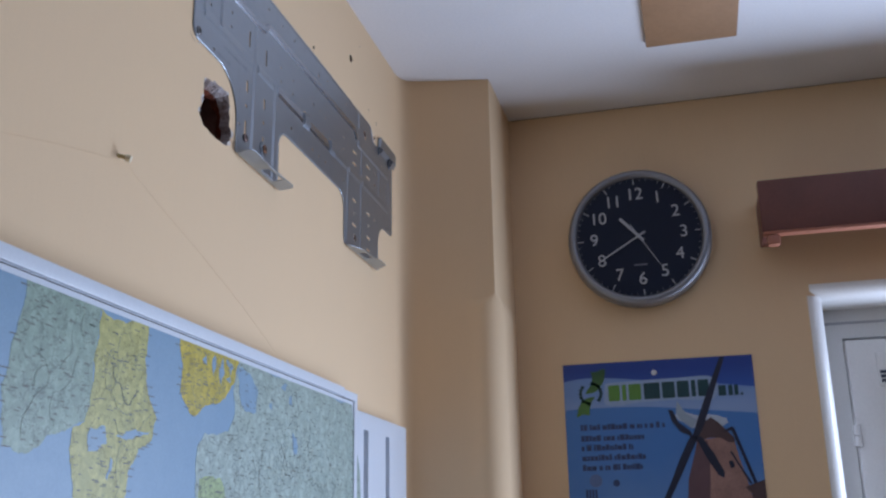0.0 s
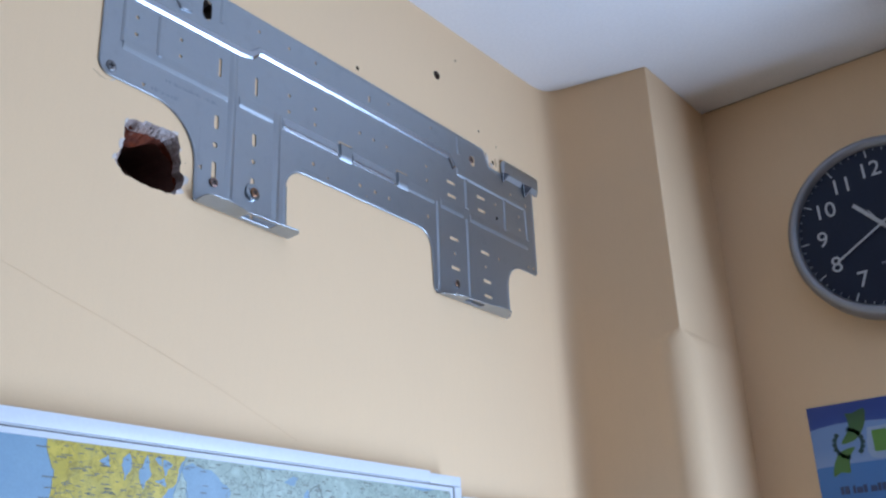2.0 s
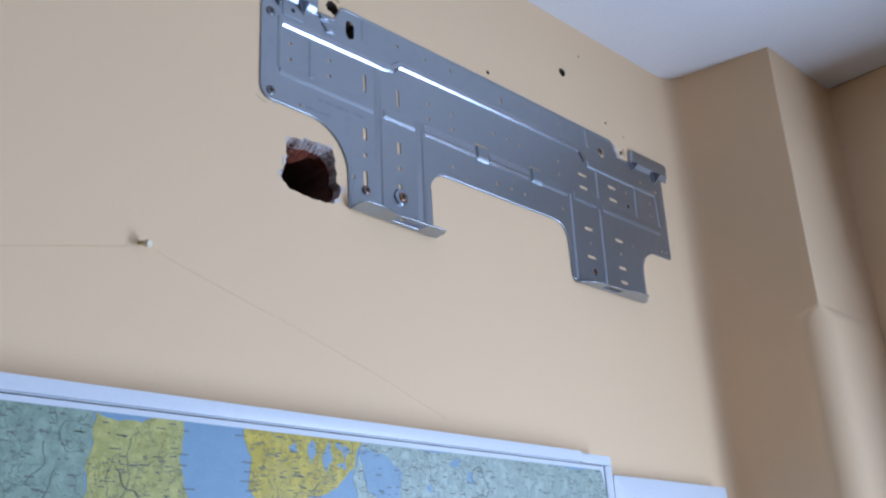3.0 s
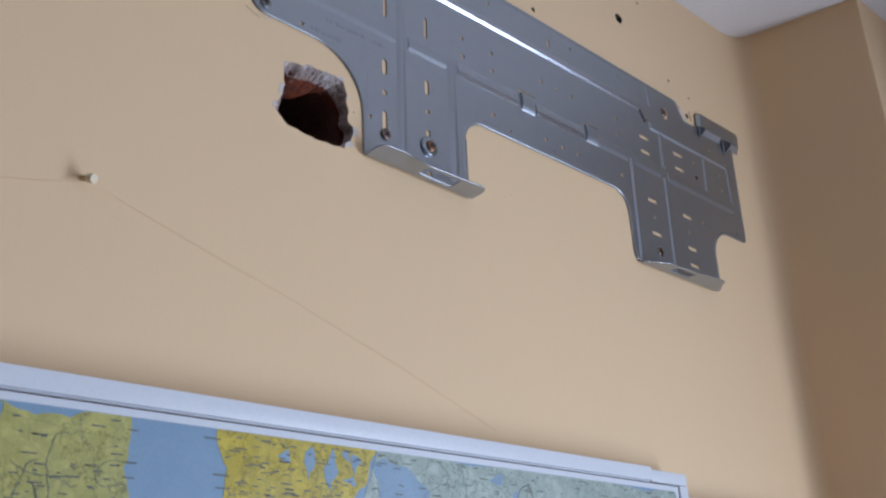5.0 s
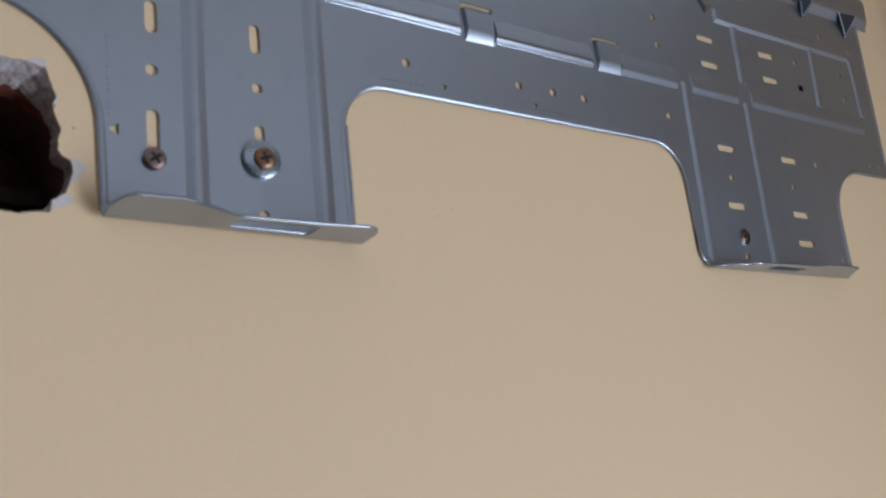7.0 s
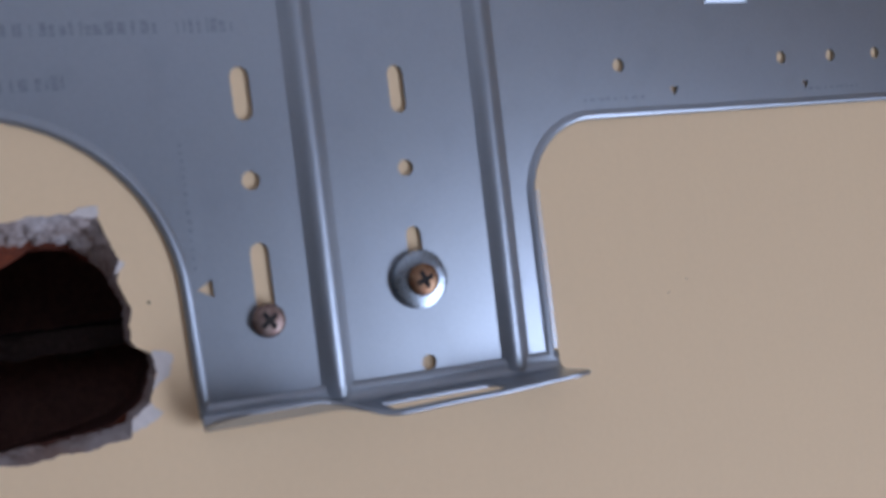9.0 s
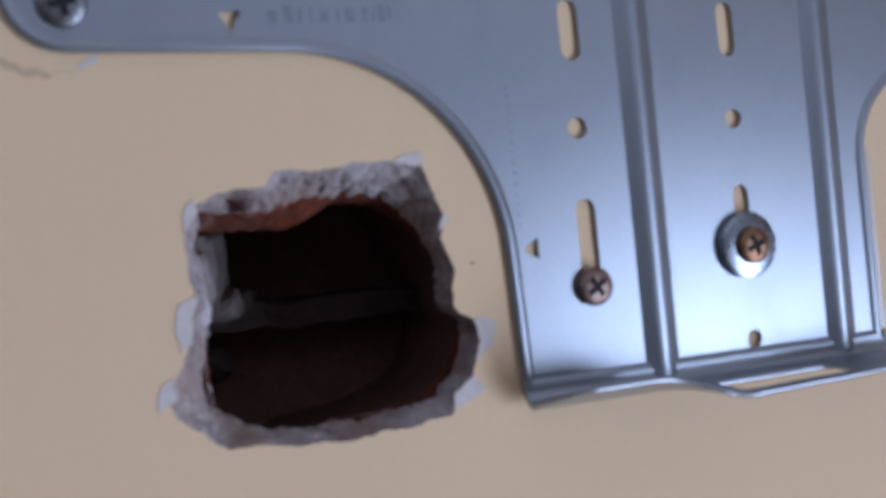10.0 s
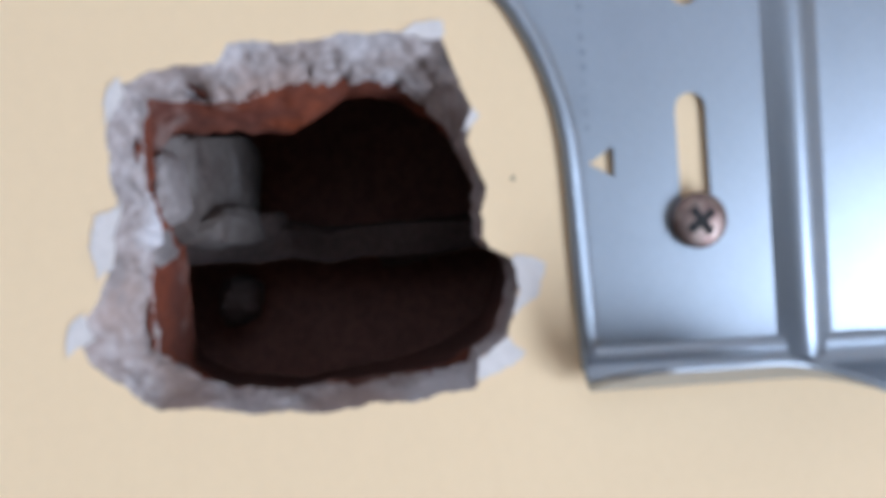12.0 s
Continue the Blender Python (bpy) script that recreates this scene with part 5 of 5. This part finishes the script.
def curve(pts, n=5):
    """Points along a smooth line through the given ones."""
    out = []
    for k in range(len(pts) - 1):
        p = [Vector(pts[max(0, min(len(pts) - 1, k + d))]) for d in (-1, 0, 1, 2)]
        for j in range(n):
            f = j / n
            out.append(tuple(0.5 * ((2 * p[1]) + (p[2] - p[0]) * f + (2 * p[0] - 5 * p[1] + 4 * p[2] - p[3]) * f * f + (3 * p[1] - p[0] - 3 * p[2] + p[3]) * f ** 3)))
    return out + [tuple(pts[-1])]


UPPER = curve([(0, 9.4), (12, 8.0), (28, 8.8), (45, 10.8), (72, 13.2), (100, 17.0)])
LOWER = curve([(0, 24.8), (16, 24.3), (44, 24.8), (70, 27.4), (100, 30.6)])
print_shape("band", [(0, 0), (100, 0)] + UPPER[::-1], graded("royal_blue", (0.040, 0.115, 0.46), (0.022, 0.060, 0.30), 1.94, 1.995, 0.4), 1, "royal blue top band")
print_shape("haze", UPPER + LOWER[::-1], graded("pale_blue_haze", (0.30, 0.42, 0.68), (0.19, 0.32, 0.62), 1.90, 1.95, 0.6), 1, "pale blue band")
print_shape("glow", curve([(22.5, 11.2), (40, 10.6), (60, 10.3), (79, 10.8), (79, 22.0), (60, 22.0), (40, 22.4), (22.5, 23.0), (22.5, 11.2)], 4)[:-1], ink("pale_glow", (0.34, 0.46, 0.68)), 2, "pale glow behind the bars")
print_shape("cloud", [(60, 26.0), (62.5, 28.1), (66, 29.5), (70, 30.8), (77, 30.6), (84, 32.4), (85, 35), (81.8, 37.4), (74, 38), (67.9, 37.2), (62.9, 34.5), (58, 30)], ink("white_cloud", (0.52, 0.60, 0.72)), 2, "white cloud", 0.12, 3)
# plain shapes in place of the firm's sign and lettering
GREEN, MID_GREEN, DEEP, TEXT = ink("leaf_green", (0.13, 0.30, 0.06)), graded("leaf_shade", (0.10, 0.24, 0.06), (0.035, 0.10, 0.045), 1.93, 1.985, 0.3), ink("deep_teal", (0.015, 0.065, 0.080)), ink("text_blue", (0.055, 0.085, 0.20))
print_shape("sign_leaf", curve([(14.9, 4.3), (18, 4.6), (22.6, 3.2), (22.6, 7), (21.2, 11), (17.5, 15.2), (11.6, 16.3), (15.0, 11.5), (15.6, 8), (14.9, 4.3)], 3)[:-1], MID_GREEN, 3, "green leaf shape")
print_shape("sign_leaf", curve([(9.3, 20.5), (12, 18.8), (16.6, 18.2), (14.0, 21.5), (13.4, 25), (13.0, 27.9), (9.5, 27.4), (6.5, 28.8), (7.2, 24.5), (9.3, 20.5)], 3)[:-1], MID_GREEN, 3, "green leaf shape")
for k in range(18):
    a = 2 * math.pi * k / 18
    if abs(math.cos(a + 0.35)) > 0.42:
        print_shape("sign_tooth", [(14.4 + 5.7 * math.cos(a + d) * s, 16.4 + 5.7 * math.sin(a + d) * s) for d, s in ((-0.19, 0.84), (0.19, 0.84), (0.17, 1.0), (0.10, 1.14), (-0.10, 1.14), (-0.17, 1.0))], DEEP, 3, "dark gear tooth")
for a, b, mat, label in ((24.0, 30.0, GREEN, "plain green bar"), (31.3, 33.5, GREEN, "plain green bar"), (34.8, 41.3, GREEN, "plain green bar"), (42.8, 51.2, DEEP, "plain dark bar"), (52.4, 59.0, DEEP, "plain dark bar"),
                         (60.2, 66.4, DEEP, "plain dark bar"), (67.6, 69.8, DEEP, "plain dark bar"), (71.0, 76.6, DEEP, "plain dark bar")):
    print_shape("sign_bar", [(a + 0.4, 12.9 - a * 0.014), (b - 0.4, 12.9 - b * 0.014), (b, 13.3 - b * 0.014), (b, 20.8 - b * 0.008), (b - 0.4, 21.2 - b * 0.008), (a + 0.4, 21.2 - a * 0.008), (a, 20.8 - a * 0.008), (a, 13.3 - a * 0.014)], mat, 4, label)
for a, b in ((81.4, 85.2), (86.4, 88.6), (89.4, 91.4), (92.6, 93.6)):
    print_shape("sign_bar", [(a, 15.5 if b < 92 else 19.6), (b, 15.4 if b < 92 else 19.6), (b, 20.8), (a, 20.9)], DEEP, 4, "plain dark bar")
rnd = random.Random(3)
for d, end in ((33.0, 53.2), (38.8, 41.2), (43.8, 36.2), (49.0, 41.2), (54.2, 40.2)):
    a = 8.0
    while a < end - 0.6:
        w = min(rnd.choice((1.0, 1.3, 1.8, 2.4)), end - a)
        tall = rnd.choice((2.3, 2.3, 3.0))
        print_shape("text_bar", [(a, d + 3.0 - tall), (a + w, d + 3.0 - tall), (a + w, d + 3.0), (a, d + 3.0)], TEXT, 3, "plain bar of small print")
        a += w + rnd.choice((0.35, 0.35, 0.35, 1.4))
for a in (9, 10.6, 12.2, 13.8):
    print_shape("text_bar", [(a, 67), (a + 1.1, 67), (a + 1.1, 73), (a, 73)], TEXT, 3, "plain bar of small print")
print_shape("small_emblem", [(14.5 + 3.4 * math.cos(a), 62.5 + 3.4 * math.sin(a)) for a in [2 * math.pi * k / 14 for k in range(14)]], ink("pale_emblem", (0.13, 0.20, 0.40)), 3, "faint round emblem")
print_shape("small_emblem", [(25.2 + 1.8 * math.cos(a), 64 + 1.8 * math.sin(a)) for a in [2 * math.pi * k / 12 for k in range(12)]], TEXT, 3, "faint round emblem")
# the windmill
TOWER, SAIL, CAP = material("mill_plaster", (0.40, 0.235, 0.20), 0.38, grain=0.3, grain_scale=260, blotch=0.7, blotch_scale=28, second=(0.25, 0.145, 0.13)), ink("dark_sail", (0.022, 0.028, 0.06)), ink("mill_cap", (0.095, 0.060, 0.066))
print_shape("mill_tower", curve([(68.2, 43.5), (85, 43.0), (88.5, 53), (91.3, 64), (95, 85), (100, 141)], 3) + [(56, 141), (60, 85), (62.3, 63), (66.5, 50)], TOWER, 3, "pinkish mill tower")
print_shape("mill_shade", [(68.2, 43.5), (73.5, 44), (74, 52), (73, 66), (71, 85), (68, 141), (56, 141), (60, 85), (62.3, 63), (66.5, 50)], ink("mill_shade", (0.15, 0.085, 0.10)), 4, "dark side of the tower")
print_shape("mill_cap", [(66.5, 41), (69.5, 36), (73, 33.8), (76.2, 31.8), (80, 35), (86.8, 42.6), (87.4, 45.2), (84.5, 45.3), (80, 42.6), (74, 42.4), (69, 44.4), (66.5, 44)], CAP, 5, "dark mill cap")
for pts in ([(83.6, 0.2), (86.0, 0.2), (78.4, 20), (72.4, 36), (68.4, 43), (65.8, 42), (68.8, 34), (76, 17)], [(65.0, 41), (68.6, 42.5), (63, 53), (57.5, 63.5), (50, 77), (44, 90), (42, 89), (49, 73), (54, 63), (58.5, 53)],
            [(67.4, 41.5), (70.5, 41.5), (76, 50), (80.6, 60), (80.2, 63), (77.4, 61.5), (72.4, 53)], [(65.6, 39.0), (66.5, 42.0), (60.0, 38.6), (56.2, 33), (54.6, 27.0), (57.0, 27.6), (59.2, 33.2)]):
    print_shape("mill_sail", pts, SAIL, 6, "dark windmill sail")
print_shape("mill_canvas", [(59.6, 22.5), (58.6, 28.8), (61.0, 33), (66.4, 37.5), (69, 33), (63.5, 29.0)], ink("pale_canvas", (0.36, 0.45, 0.56)), 5, "pale sail canvas")
print_shape("mill_stay", [(80.8, 39.6), (86.2, 37.2), (87.4, 37.6), (88.3, 41), (96.2, 66), (94.8, 66.5), (87.0, 42), (86.0, 39.2)], SAIL, 6)
print_shape("mill_stay", [(84.2, 50), (85.0, 49.6), (93.6, 66), (92.6, 66.4)], SAIL, 6)
print_shape("mill_window", [(83.1, 54.8), (85.2, 54.4), (86.0, 57.8), (83.9, 58.2)], SAIL, 6)
print_shape("mill_roof", [(90, 68), (95, 66), (100, 64.5), (100, 84), (94, 84), (93, 71)], CAP, 6)
pin = thing("drawing_pin", "white drawing pin holding the calendar", "pin")
part("pin_head", slab([ring(0.4545, 1.9735, 0.0056, 16)], 0.0022, 0.006, on_end, 0.002), WHITE, pin)


# ---- curtain box and ceiling plank ----
box_ob = thing("curtain_box", "dark red-brown wooden curtain box above the door", "curtain box")
part("front_board", boxed((0.684, 1.915, 2.216), (2.50, 1.935, 2.321), 0.003), WALNUT, box_ob)
part("top_board", boxed((0.690, 1.935, 2.303), (2.494, END - 0.001, 2.319), 0.002), WALNUT, box_ob)
part("end_board", boxed((0.686, 1.935, 2.216), (0.702, END - 0.001, 2.3025), 0.002), WALNUT, box_ob)
# light from below is put into this rim's paler colour
part("bottom_edge", boxed((0.686, 1.913, 2.2095), (2.498, 1.937, 2.2155), 0.002), TERRA, box_ob, "bottom edge in a lighter terracotta for the light from below")
part("end_stop", boxed((0.692, 1.914, 2.188), (0.716, 1.936, 2.209), 0.006), TERRA, box_ob, "small rounded terracotta stop")

tagged(part("ceiling_plank", boxed((0.497, 0.95, CEIL - 0.012), (0.664, 1.742, CEIL - 0.0005), 0.003), PLANK), "tan veneered plank fixed flat to the white ceiling", "plank")
